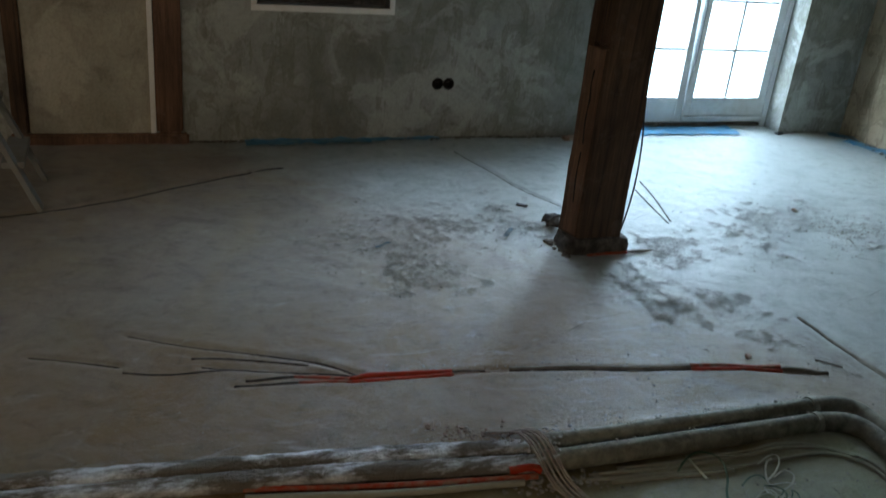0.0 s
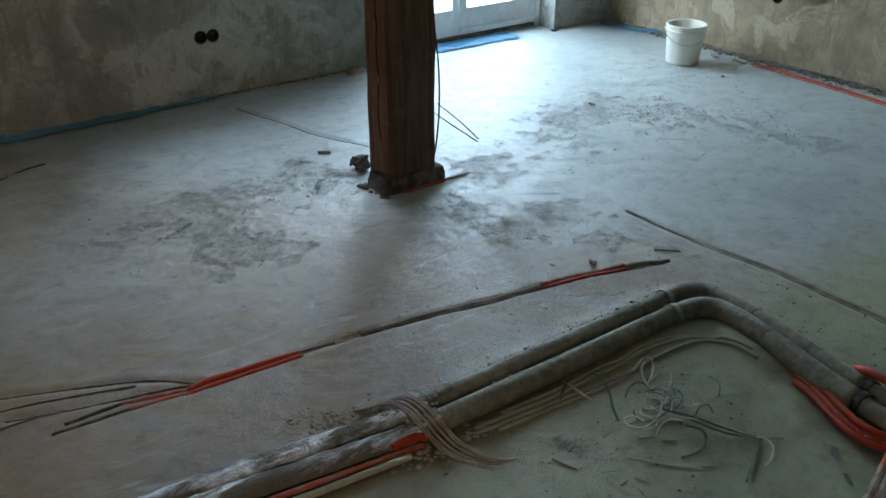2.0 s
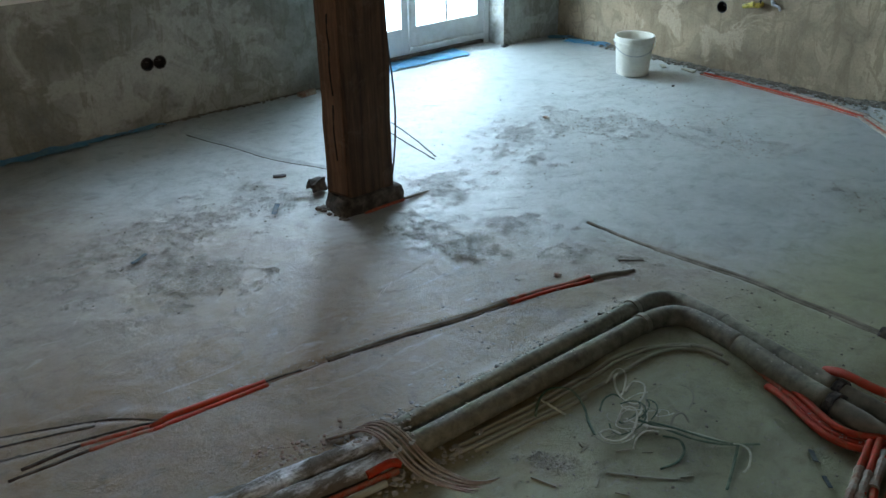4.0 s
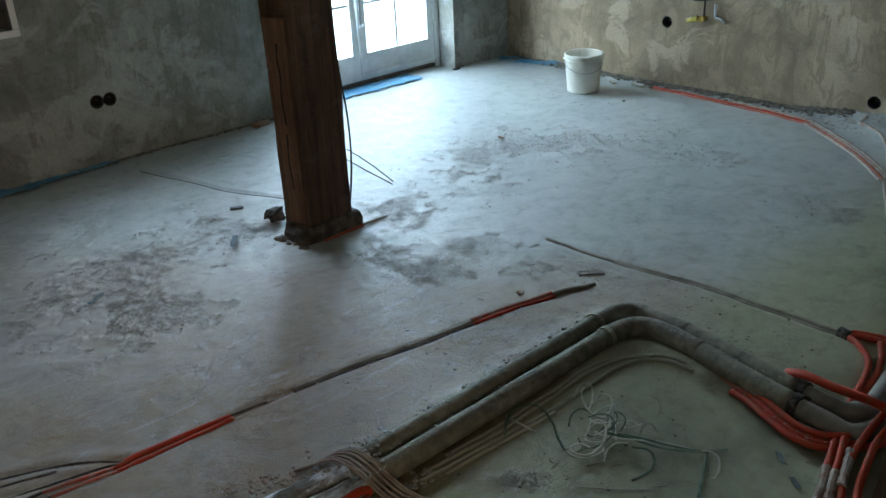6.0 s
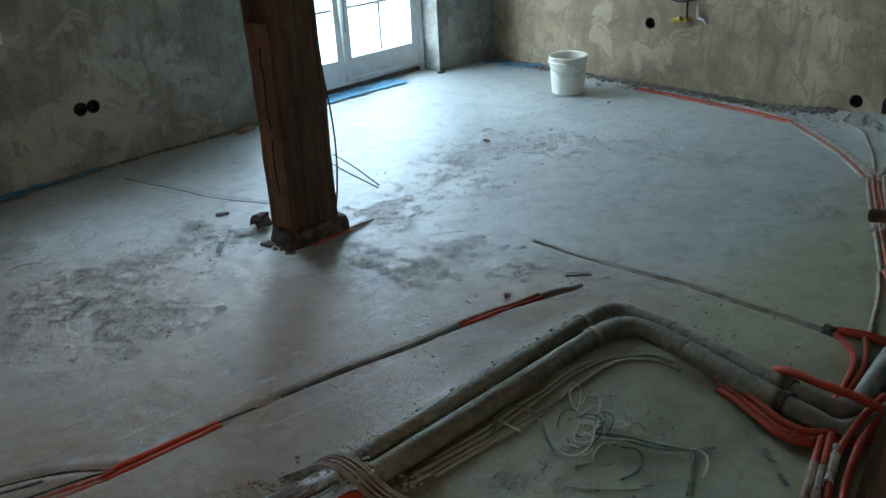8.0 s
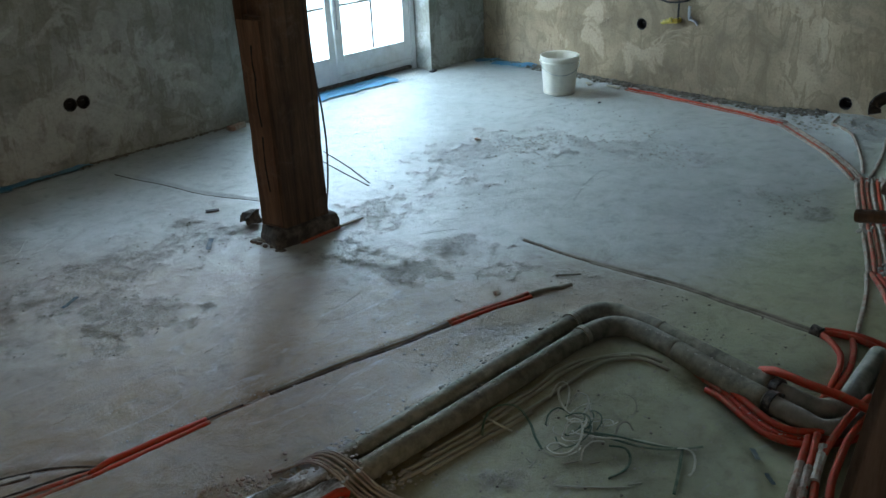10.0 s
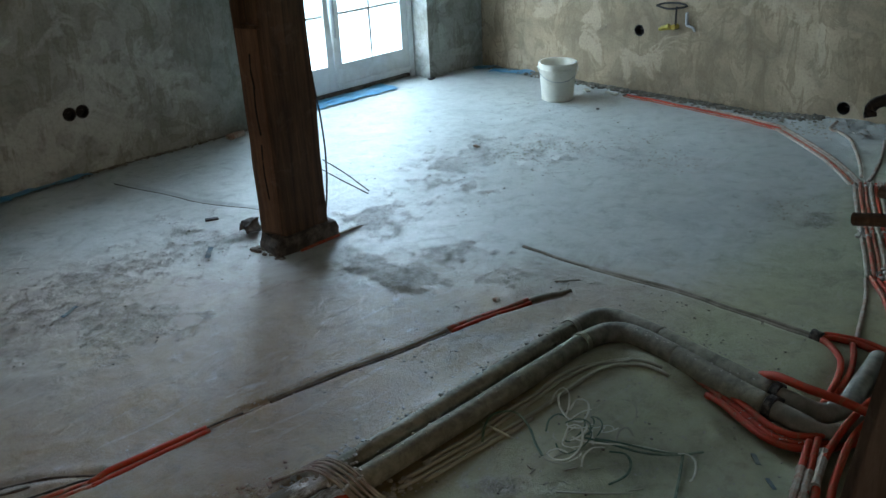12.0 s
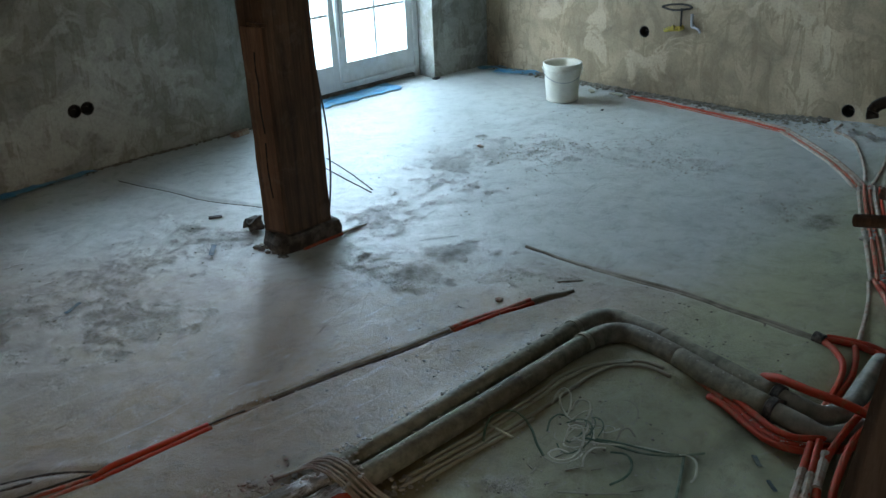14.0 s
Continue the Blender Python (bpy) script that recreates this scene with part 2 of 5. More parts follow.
DUST = (0.40, 0.375, 0.31)
M = {
    "screed": mat("cement_screed", screed),
    "north": mat("grey_plaster", plaster(((0.19, 0.193, 0.17), (0.275, 0.285, 0.262), (0.37, 0.385, 0.365)), (0.175, 0.172, 0.142))),
    "east": mat("beige_plaster", plaster(((0.215, 0.162, 0.102), (0.305, 0.236, 0.156), (0.37, 0.298, 0.21)), (0.162, 0.118, 0.07), 1.12)),
    "ceiling": mat("limewash", plaster(((0.45, 0.43, 0.38), (0.52, 0.5, 0.45), (0.58, 0.56, 0.5)), (0.45, 0.42, 0.36))),
    "oak": mat("old_oak", wood((0.022, 0.013, 0.008), (0.165, 0.092, 0.050), 1.3)),
    # lighter than old_oak; on the post's side this stands in for light
    "oak_red": mat("reddish_oak", wood((0.075, 0.038, 0.022), (0.25, 0.135, 0.078))),
    "oak_near": mat("rough_oak", wood((0.08, 0.055, 0.046), (0.24, 0.175, 0.15), 1.0)),
    "board": mat("pale_board", plaster(((0.32, 0.30, 0.235), (0.36, 0.34, 0.275), (0.39, 0.37, 0.305)), (0.32, 0.295, 0.235))),
    "frame": mat("white_paint", dusty((0.78, 0.80, 0.80), (0.60, 0.60, 0.56), 0.25, 0.42, 5)),
    "stone": mat("dark_stone", dusty((0.035, 0.032, 0.03), (0.15, 0.135, 0.115), 0.35, 0.85, 14)),
    "red": mat("red_conduit", dusty((0.40, 0.030, 0.003), (0.22, 0.095, 0.045), 0.27, 0.7, 42, 0.10)),
    "red_dusty": mat("red_conduit_dusty", dusty((0.36, 0.034, 0.006), (0.26, 0.19, 0.13), 0.42, 0.75, 34, 0.14)),
    "grey_tube": mat("buried_conduit", dusty((0.10, 0.085, 0.065), DUST, 0.42, 0.8, 8, 0.2)),
    "lagging": mat("grey_pipe_lagging", dusty((0.12, 0.118, 0.092), (0.27, 0.265, 0.205), 0.55, 0.9, 26, 0.14)),
    "lagging_bend": mat("grey_pipe_lagging_smooth", dusty((0.12, 0.118, 0.098), (0.27, 0.26, 0.215), 0.55, 0.88, 24, 0.14)),
    "lagging_dark": mat("dark_pipe_lagging", dusty((0.13, 0.13, 0.115), (0.33, 0.32, 0.27), 0.42, 0.85, 12, 0.2)),
    "foil": mat("foil_wrap", foil),
    "black": mat("black_plastic", dusty((0.014, 0.014, 0.014), (0.14, 0.13, 0.115), 0.36, 0.65, 34, 0.08)),
    "hole": mat("dark_socket_box", dusty((0.010, 0.010, 0.010), (0.03, 0.03, 0.03), 0.3, 0.9, 30)),
    "cable_black": mat("black_cable", dusty((0.02, 0.02, 0.022), (0.12, 0.11, 0.10), 0.2, 0.5, 30)),
    "cable_pale": mat("dusty_pale_cable", dusty((0.36, 0.36, 0.28), (0.33, 0.31, 0.25), 0.5, 0.7, 20)),
    "cable_green": mat("dusty_green_strip", dusty((0.05, 0.11, 0.07), (0.24, 0.28, 0.20), 0.35, 0.6, 14)),
    "strip_pale": mat("pale_cut_sheath", dusty((0.62, 0.62, 0.50), (0.40, 0.39, 0.31), 0.38, 0.6, 24)),
    "cable_mauve": mat("dusty_mauve_cable", dusty((0.25, 0.18, 0.16), DUST, 0.5, 0.7, 14)),
    "film": mat("blue_film", dusty((0.012, 0.17, 0.34), (0.17, 0.30, 0.36), 0.38, 0.35, 14)),
    "bucket": mat("white_plastic", dusty((0.78, 0.75, 0.66), (0.60, 0.55, 0.44), 0.28, 0.38, 8)),
    "steel": mat("galvanised_steel", metal((0.45, 0.46, 0.47), 0.4)),
    "iron": mat("black_iron", metal((0.05, 0.05, 0.05), 0.5)),
    "brass": mat("brass", metal((0.62, 0.46, 0.10), 0.35)),
    "yellow": mat("yellow_cap", dusty((0.50, 0.41, 0.05), (0.22, 0.20, 0.14), 0.42, 0.5, 40, 0.06)),
    "alu": mat("dusty_aluminium", dusty((0.20, 0.205, 0.20), (0.22, 0.205, 0.17), 0.4, 0.55, 8)),
    "white_metal": mat("white_sheet_metal", dusty((0.78, 0.78, 0.76), (0.55, 0.53, 0.48), 0.25, 0.4, 6)),
    "groove": mat("dark_buried_conduit", dusty((0.03, 0.024, 0.018), (0.13, 0.11, 0.085), 0.34, 0.9, 16)),
    "crumb": mat("pale_mortar_crumb", dusty((0.26, 0.245, 0.215), (0.38, 0.365, 0.33), 0.55, 0.92, 30)),
    "film_dusty": mat("dusty_blue_film", dusty((0.02, 0.075, 0.13), (0.22, 0.24, 0.22), 0.5, 0.6, 25)),
    "rubble": mat("crumbled_mortar", dusty((0.09, 0.08, 0.064), (0.25, 0.228, 0.19), 0.42, 0.92, 30)),
    "crusted": mat("mortar_crusted_conduit", dusty((0.25, 0.11, 0.075), (0.35, 0.325, 0.275), 0.68, 0.92, 24, 0.14)),
    "chip": mat("dark_scrap", dusty((0.035, 0.035, 0.04), (0.2, 0.2, 0.19), 0.2, 0.7, 20)),
    "terracotta": mat("terracotta_scrap", dusty((0.26, 0.13, 0.08), DUST, 0.45, 0.85, 16)),
}


def glass_build(nt, b):
    b.inputs["Base Color"].default_value = (1, 1, 1, 1)
    b.inputs["Roughness"].default_value = 0.02
    b.inputs["Transmission Weight"].default_value = 1.0
    b.inputs["IOR"].default_value = 1.1


M["glass"] = mat("window_glass", glass_build)


# ---------------------------------------------------------------- mesh helpers
def mesh_object(name, bm, material, parent=None, label="", smooth=False):
    me = bpy.data.meshes.new(name)
    bm.to_mesh(me)
    bm.free()
    me.materials.append(material)
    if smooth:
        for p in me.polygons:
            p.use_smooth = True
    ob = new(name, me)
    if parent:
        ob.parent = parent
    if label:
        tagged(ob, label)
    return ob


def part(name, bm, material, parent, label="", smooth=False):
    return mesh_object(name, bm, material, parent, label, smooth)


def thing(name, label, category, group="", kind="", at=(0, 0, 0)):
    ob = new(name)
    ob.location = at
    ob.empty_display_size = 0.05
    return tagged(ob, label, category, group, kind)


def add_box(bm, lo, hi, bevel=0.0, m=None):
    c = [(a + b) / 2 for a, b in zip(lo, hi)]
    s = [b - a for a, b in zip(lo, hi)]
    mm = Matrix.Translation(c) @ Matrix.Diagonal((*s, 1))
    r = bmesh.ops.create_cube(bm, size=1, matrix=(m @ mm) if m else mm)
    if bevel:
        es = {e for v in r["verts"] for e in v.link_edges}
        bmesh.ops.bevel(bm, geom=list(es), offset=bevel, segments=2, affect="EDGES", profile=0.6)
    return bm


def boxes(*items, bevel=0.0):
    bm = bmesh.new()
    for lo, hi in items:
        add_box(bm, lo, hi, bevel)
    return bm


def smooth_line(pts, step=0.03):
    """Points along a smooth curve through pts."""
    P = [Vector(p) for p in pts]
    if len(P) == 2:
        n = max(2, int((P[1] - P[0]).length / step))
        return [P[0].lerp(P[1], i / n) for i in range(n + 1)]
    Q = [P[0] * 2 - P[1], *P, P[-1] * 2 - P[-2]]
    out = []
    for i in range(1, len(Q) - 2):
        a, b, c, d = Q[i - 1:i + 3]
        n = max(2, int((c - b).length / step))
        for k in range(n):
            t = k / n
            out.append(0.5 * (2 * b + (c - a) * t + (2 * a - 5 * b + 4 * c - d) * t * t + (3 * b - a - 3 * c + d) * t ** 3))
    out.append(P[-1])
    return out


def tube(bm, pts, radius, segs=10, step=0.03, wobble=0.0, flat=1.0, seed=0, ribs=0.0):
    line = smooth_line(pts, step)
    rng = random.Random(seed)
    rings, up = [], Vector((0, 0, 1))
    for i, p in enumerate(line):
        d = (line[min(i + 1, len(line) - 1)] - line[max(i - 1, 0)]).normalized()
        side = d.cross(up)
        if side.length < 0.05:
            side = d.cross(Vector((1, 0, 0)))
        side.normalize()
        top = side.cross(d).normalized()
        r = radius * (1 + rng.uniform(-wobble, wobble)) * (1 + (ribs if i % 2 else -ribs))
        rings.append([bm.verts.new(p + side * (math.cos(a) * r) + top * (math.sin(a) * r * flat))
                      for a in (2 * math.pi * k / segs for k in range(segs))])
    for a, b in zip(rings, rings[1:]):
        for k in range(segs):
            bm.faces.new((a[k], a[(k + 1) % segs], b[(k + 1) % segs], b[k]))
    bm.faces.new(list(reversed(rings[0])))
    bm.faces.new(rings[-1])
    return bm


def lathe(bm, profile, segs=40, at=(0, 0, 0)):
    rings = []
    for r, z in profile:
        rings.append([bm.verts.new((at[0] + r * math.cos(2 * math.pi * k / segs), at[1] + r * math.sin(2 * math.pi * k / segs), at[2] + z))
                      for k in range(segs)])
    for a, b in zip(rings, rings[1:]):
        for k in range(segs):
            bm.faces.new((a[k], a[(k + 1) % segs], b[(k + 1) % segs], b[k]))
    return bm


def ball():
    bm = bmesh.new()
    bmesh.ops.create_icosphere(bm, subdivisions=1, radius=1)
    bm.verts.index_update()
    out = [v.co.copy() for v in bm.verts], [[v.index for v in f.verts] for f in bm.faces]
    bm.free()
    return out


BALL = ball()


def lump(bm, at, size, seed, squash=0.6):
    """An angular crumb."""
    rng = random.Random(seed)
    turn = Euler([rng.uniform(0, 6) for _ in range(3)]).to_matrix()
    vs = []
    for c in BALL[0]:
        p = turn @ (c * (size * rng.uniform(0.6, 1.15)))
        vs.append(bm.verts.new((p.x + at[0], p.y + at[1], p.z * squash + at[2])))
    for f in BALL[1]:
        bm.faces.new([vs[i] for i in f])


TABLES = {}


def grid_noise(X, Y, scale, seed):
    """Smooth value noise in -1..1 over arrays of places."""
    if seed not in TABLES:
        TABLES[seed] = np.random.RandomState(seed).uniform(-1, 1, (256, 256))
    tab = TABLES[seed]
    x, y = X * scale + 100.3, Y * scale + 100.7
    xi, yi = np.floor(x).astype(int), np.floor(y).astype(int)
    fx, fy = x - xi, y - yi
    fx, fy = fx * fx * (3 - 2 * fx), fy * fy * (3 - 2 * fy)
    g = lambda i, j: tab[i % 256, j % 256]
    return (g(xi, yi) * (1 - fx) + g(xi + 1, yi) * fx) * (1 - fy) + (g(xi, yi + 1) * (1 - fx) + g(xi + 1, yi + 1) * fx) * fy


def near_line(X, Y, pts):
    """Distance of places to a line through pts."""
    best = np.full(X.shape, 1e9)
    for (ax, ay), (bx, by) in zip(pts, pts[1:]):
        dx, dy = bx - ax, by - ay
        t = np.clip(((X - ax) * dx + (Y - ay) * dy) / (dx * dx + dy * dy), 0, 1)
        best = np.minimum(best, np.hypot(X - ax - t * dx, Y - ay - t * dy))
    return best


# ---------------------------------------------------------------- floor
ROUGH_BANDS = [([(2.27, 2.99), (2.51, 3.02), (2.68, 3.05), (3.08, 3.21), (3.30, 3.22)], 0.17),
               ([(3.30, 3.30), (3.71, 3.29), (3.75, 2.99), (3.76, 2.66)], 0.17),
               ([(3.87, 2.52), (3.83, 2.31), (3.96, 2.27)], 0.13),
               ([(2.01, 2.74), (1.99, 2.51), (2.08, 2.34), (2.23, 2.21), (2.35, 2.11), (2.43, 1.95)], 0.07),
               ([(2.05, 2.72), (2.2, 2.6), (2.35, 2.35)], 0.12),
               ([(0.84, 3.33), (1.02, 3.26), (1.26, 3.36), (1.46, 3.46), (1.70, 3.50)], 0.20),
               ([(1.20, 3.30), (1.14, 2.98), (1.16, 2.82)], 0.17),
               ([(3.64, 1.70), (3.66, 1.55)], 0.12),
               ([(1.32, 1.41), (1.38, 1.30)], 0.04)]
GROOVES = [[(0.62, 2.16), (0.96, 2.15), (1.2, 2.13), (1.64, 2.05), (2.11, 1.96), (2.34, 1.88)],
           [(2.58, 2.28), (2.60, 1.94), (2.65, 1.5), (2.63, 1.02)],
           [(1.82, 4.47), (1.96, 3.89), (2.12, 3.53)],
           [(-0.58, 3.71), (-0.11, 3.86), (0.56, 4.18)],
           [(0.62, 2.18), (0.45, 2.225), (0.28, 2.225)], [(0.64, 2.165), (0.42, 2.192), (0.24, 2.20)], [(0.66, 2.185), (0.50, 2.235), (0.20, 2.31), (0.15, 2.33)],
           [(0.66, 2.19), (0.49, 2.32), (0.15, 2.45), (-0.08, 2.57)], [(-0.11, 2.38), (-0.22, 2.425), (-0.39, 2.49)]]


def rough_mask(X, Y):
    """How crusty the screed is, 0 to 1."""
    best = np.zeros(X.shape)
    for k, (pts, w) in enumerate(ROUGH_BANDS):
        m = np.clip(0.85 - near_line(X, Y, pts) / (1.3 * w) + 0.75 * grid_noise(X, Y, 5, 40 + k) + 0.7 * grid_noise(X, Y, 13, 50 + k) + 0.8 * grid_noise(X, Y, 31, 90 + k), 0, 1)
        best = np.maximum(best, m)
    return best


def floor_height(X, Y):
    z = 0.006 * grid_noise(X, Y, 1.3, 1) + 0.004 * grid_noise(X, Y, 4.0, 2) + 0.0012 * grid_noise(X, Y, 14, 3) + 0.0008 * grid_noise(X, Y, 33, 4)
    # shallow trowel ridges
    z = z + 0.0022 * np.clip(3 * grid_noise(X * 0.9 - Y * 0.4, (X * 0.4 + Y * 0.9) * 3, 2.4, 5) - 1.1, 0, 1)
    z = z + 0.0022 * np.clip(3 * grid_noise((X * 0.5 + Y * 0.85) * 3.4, Y * 0.5 - X * 0.85, 2.2, 6) - 1.3, 0, 1)
    wx, wy = X + 0.02 * grid_noise(X, Y, 9, 70), Y + 0.02 * grid_noise(X, Y, 9, 80)
    r = np.clip(1.6 * (grid_noise(wx, wy, 26, 10) + 0.7 * grid_noise(wx, wy, 47, 20)), -0.4, 1)
    s = np.clip(2.0 * grid_noise(wx * 0.8 + wy * 0.6, (wy * 0.8 - wx * 0.6) * 3.2, 8, 30), 0, 1)
    z = z + rough_mask(X, Y) * (0.0045 * r + 0.0045 * s)
    for pts in GROOVES:
        d = near_line(X, Y, pts)
        z = z + 0.0015 * np.exp(-((d - 0.03) / 0.014) ** 2) - 0.007 * np.exp(-(d / 0.013) ** 2)
    # hollow under the service pipes and mortar banked against them
    d = near_line(X, Y, [(2.17, 1.0), (2.15, 0.85), (2.6, 0.72)])
    z = z - 0.035 * np.exp(-(d / 0.16) ** 2)
    d = near_line(X, Y, [(-1.0, 1.80), (1.0, 1.73), (2.2, 1.71)])
    z = z + 0.018 * np.exp(-(d / 0.05) ** 2) * (0.75 + 0.5 * grid_noise(X, Y, 9, 60))
    # mortar banked up inside the bend
    d = near_line(X, Y, [(1.85, 1.535), (2.08, 1.525), (2.15, 1.46), (2.13, 1.25)])
    z = z + 0.022 * np.exp(-(d / 0.055) ** 2)
    # lip of the raised screed near the red pipes
    d = near_line(X, Y, [(2.06, 1.10), (1.95, 1.0), (1.88, 0.88), (1.78, 0.78), (1.6, 0.6)])
    z = z + 0.008 * np.exp(-(d / 0.05) ** 2)
    # mortar heaped against the wall where the conduits meet
    d = ((X - 4.80) * 0.75 - (Y - 2.28) * 0.55) / 0.93
    up = np.clip(d / 0.30, 0, 1)
    fade = np.clip((Y - 1.15) / 0.4, 0, 1)
    z = z + (0.045 + 0.010 * grid_noise(X, Y, 8, 61) + 0.006 * grid_noise(X, Y, 21, 62)) * up * up * (3 - 2 * up) * fade
    return z


def level(x, y):
    return float(floor_height(np.array([x]), np.array([y]))[0])


def on_floor(pts, lift):
    return [(x, y, level(x, y) + lift) for x, y in pts]


def build_floor():
    xs = np.concatenate([np.linspace(WEST - 0.2, -0.9, 40), np.arange(-0.889, EAST + 0.02, 0.0112)])
    ys = np.concatenate([np.linspace(SOUTH - 0.2, 0.6, 40), np.arange(0.611, DOOR_Y + 0.30, 0.0112)])
    X, Y = np.meshgrid(xs, ys)
    Z = floor_height(X, Y)
    n, m = X.shape
    verts = np.stack([X.ravel(), Y.ravel(), Z.ravel()], 1)
    i = np.arange(n * m).reshape(n, m)
    faces = np.stack([i[:-1, :-1].ravel(), i[:-1, 1:].ravel(), i[1:, 1:].ravel(), i[1:, :-1].ravel()], 1)
    me = bpy.data.meshes.new("floor")
    me.from_pydata(verts.tolist(), [], faces.tolist())
    me.materials.append(M["screed"])
    me.polygons.foreach_set("use_smooth", [True] * len(me.polygons))
    rough = me.attributes.new("rough", "FLOAT", "POINT")
    rough.data.foreach_set("value", rough_mask(X, Y).ravel().astype(np.float32))
    tagged(new("floor", me), "uneven pale cement screed floor with rough mortar patches", "floor", kind="structure")
    slab = boxes(((WEST - 0.2, SOUTH - 0.2, -0.35), (EAST, DOOR_Y + 0.3, -0.12)))
    tagged(mesh_object("subfloor", slab, M["screed"]), "concrete slab under the screed", "floor", kind="structure")


build_floor()


# ---------------------------------------------------------------- walls and ceiling
def wall(name, origin, along, inward, length, height, thick, holes, material, label):
    """A wall with openings. origin: its lower end on the room side; holes: outlines in metres along and up."""
    along, inward = Vector(along), Vector(inward)
    bm = bmesh.new()
    edges = []
    for loop in [[(0, -0.1), (length, -0.1), (length, height), (0, height)], *holes]:
        vs = [bm.verts.new(Vector(origin) + along * a + Vector((0, 0, b))) for a, b in loop]
        edges += [bm.edges.new((vs[k], vs[(k + 1) % len(vs)])) for k in range(len(vs))]
    fill = bmesh.ops.triangle_fill(bm, edges=edges, use_beauty=True, normal=inward)
    faces = [f for f in fill["geom"] if isinstance(f, bmesh.types.BMFace)]
    ext = bmesh.ops.extrude_face_region(bm, geom=faces, use_keep_orig=True)
    for v in ext["geom"]:
        if isinstance(v, bmesh.types.BMVert):
            v.co -= inward * thick
    bmesh.ops.recalc_face_normals(bm, faces=bm.faces[:])
    return tagged(mesh_object(name, bm, material), label, "wall", kind="structure")


def circle(a, b, r, n=28):
    return [(a + r * math.cos(2 * math.pi * k / n), b + r * math.sin(2 * math.pi * k / n)) for k in range(n)]


def rect(a0, b0, a1, b1):
    return [(a0, b0), (a1, b0), (a1, b1), (a0, b1)]


SOCKETS_N = [(1.771, 0.342), (1.842, 0.342)]
SOCKETS_E = [(3.33, 0.40), (1.96, 0.105)]
CAB = (0.665, 0.768, 1.445, 1.45)
# the WIN opening is cut for the added window
wall("wall_north", (WEST, NORTH, 0), (1, 0, 0), (0, -1, 0), EAST - WEST, CEIL, 0.27,
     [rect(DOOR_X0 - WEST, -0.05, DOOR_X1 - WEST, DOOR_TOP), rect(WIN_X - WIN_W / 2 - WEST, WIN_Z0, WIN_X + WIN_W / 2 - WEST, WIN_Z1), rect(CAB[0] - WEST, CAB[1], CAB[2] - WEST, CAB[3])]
     + [circle(x - WEST, z, 0.034) for x, z in SOCKETS_N], M["north"], "blotchy grey cement-plastered wall with a french door")
wall("wall_east", (EAST, SOUTH, 0), (0, 1, 0), (-1, 0, 0), NORTH + 0.27 - SOUTH, CEIL, 0.3,
     [circle(y - SOUTH, z, 0.034) for y, z in SOCKETS_E], M["east"], "patchy beige cement-plastered wall, freshly skimmed")
# west and south walls are unseen; their openings only admit the fill lamps
wall("wall_west", (WEST, SOUTH, 0), (0, 1, 0), (1, 0, 0), NORTH + 0.27 - SOUTH, CEIL, 0.3,
     [rect(1.7 - SOUTH, 1.2, 2.9 - SOUTH, 2.3)], M["north"], "unseen grey cement-plastered wall with an opening added for fill light")
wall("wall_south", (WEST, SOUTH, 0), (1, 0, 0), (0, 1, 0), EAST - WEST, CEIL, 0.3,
     [rect(-1.85 - WEST, 1.2, -0.55 - WEST, 2.3)], M["north"], "unseen grey cement-plastered wall with an opening added for fill light")
tagged(mesh_object("ceiling", boxes(((WEST - 0.3, SOUTH - 0.3, CEIL), (EAST + 0.3, NORTH + 0.27, CEIL + 0.2))), M["ceiling"]),
       "plain pale ceiling", "ceiling", kind="structure")


# ---------------------------------------------------------------- french door
def door_leaf(parent, x0, x1, hinge_left, gap):
    y0, y1, z0, z1 = DOOR_Y, DOOR_Y + 0.055, 0.034, 2.04
    gx0, gx1, gz0, rows, ph = x0 + 0.062, x1 - 0.062, 0.215, 5, 0.335
    gz1 = gz0 + rows * ph
    leaf = part("door_leaf", boxes(((gx0, y0, z0), (gx1, y1, gz0)), ((gx0, y0, gz1), (gx1, y1, z1)), bevel=0.004), M["frame"], parent)
    for a, b, meeting in ((x0, gx0, not hinge_left), (gx1, x1, hinge_left)):
        bm = bmesh.new()
        add_box(bm, (a, y0, z0), (b, y1, z1), 0.004)
        if gap and meeting:
            bmesh.ops.bisect_plane(bm, geom=bm.verts[:] + bm.edges[:] + bm.faces[:], plane_co=(0, 0, 0.385), plane_no=(0, 0, 1))
            for v in bm.verts:
                if v.co.z > 0.384 and v.co.x > (a + b) / 2:
                    v.co.x -= 0.010 + 0.085 * (min(v.co.z, 1.0) - 0.384)
        part("stile", bm, M["frame"], leaf)
    bm = bmesh.new()
    add_box(bm, ((gx0 + gx1) / 2 - 0.009, y0 + 0.012, gz0), ((gx0 + gx1) / 2 + 0.009, y1 - 0.012, gz1), 0.003)
    part("glazing_bar", bm, M["frame"], leaf)
    for k in range(1, rows):
        bm = bmesh.new()
        add_box(bm, (gx0, y0 + 0.014, gz0 + k * ph - 0.009), (gx1, y1 - 0.014, gz0 + k * ph + 0.009), 0.003)
        part("glazing_bar", bm, M["frame"], leaf)
    for c in range(2):
        a = gx0 + c * (gx1 - gx0) / 2
        for k in range(rows):
            bm = boxes(((a, y0 + 0.026, gz0 + k * ph), (a + (gx1 - gx0) / 2, y0 + 0.030, gz0 + (k + 1) * ph)))
            pane = part("pane", bm, M["glass"], leaf)
            pane.visible_shadow = False
    return leaf


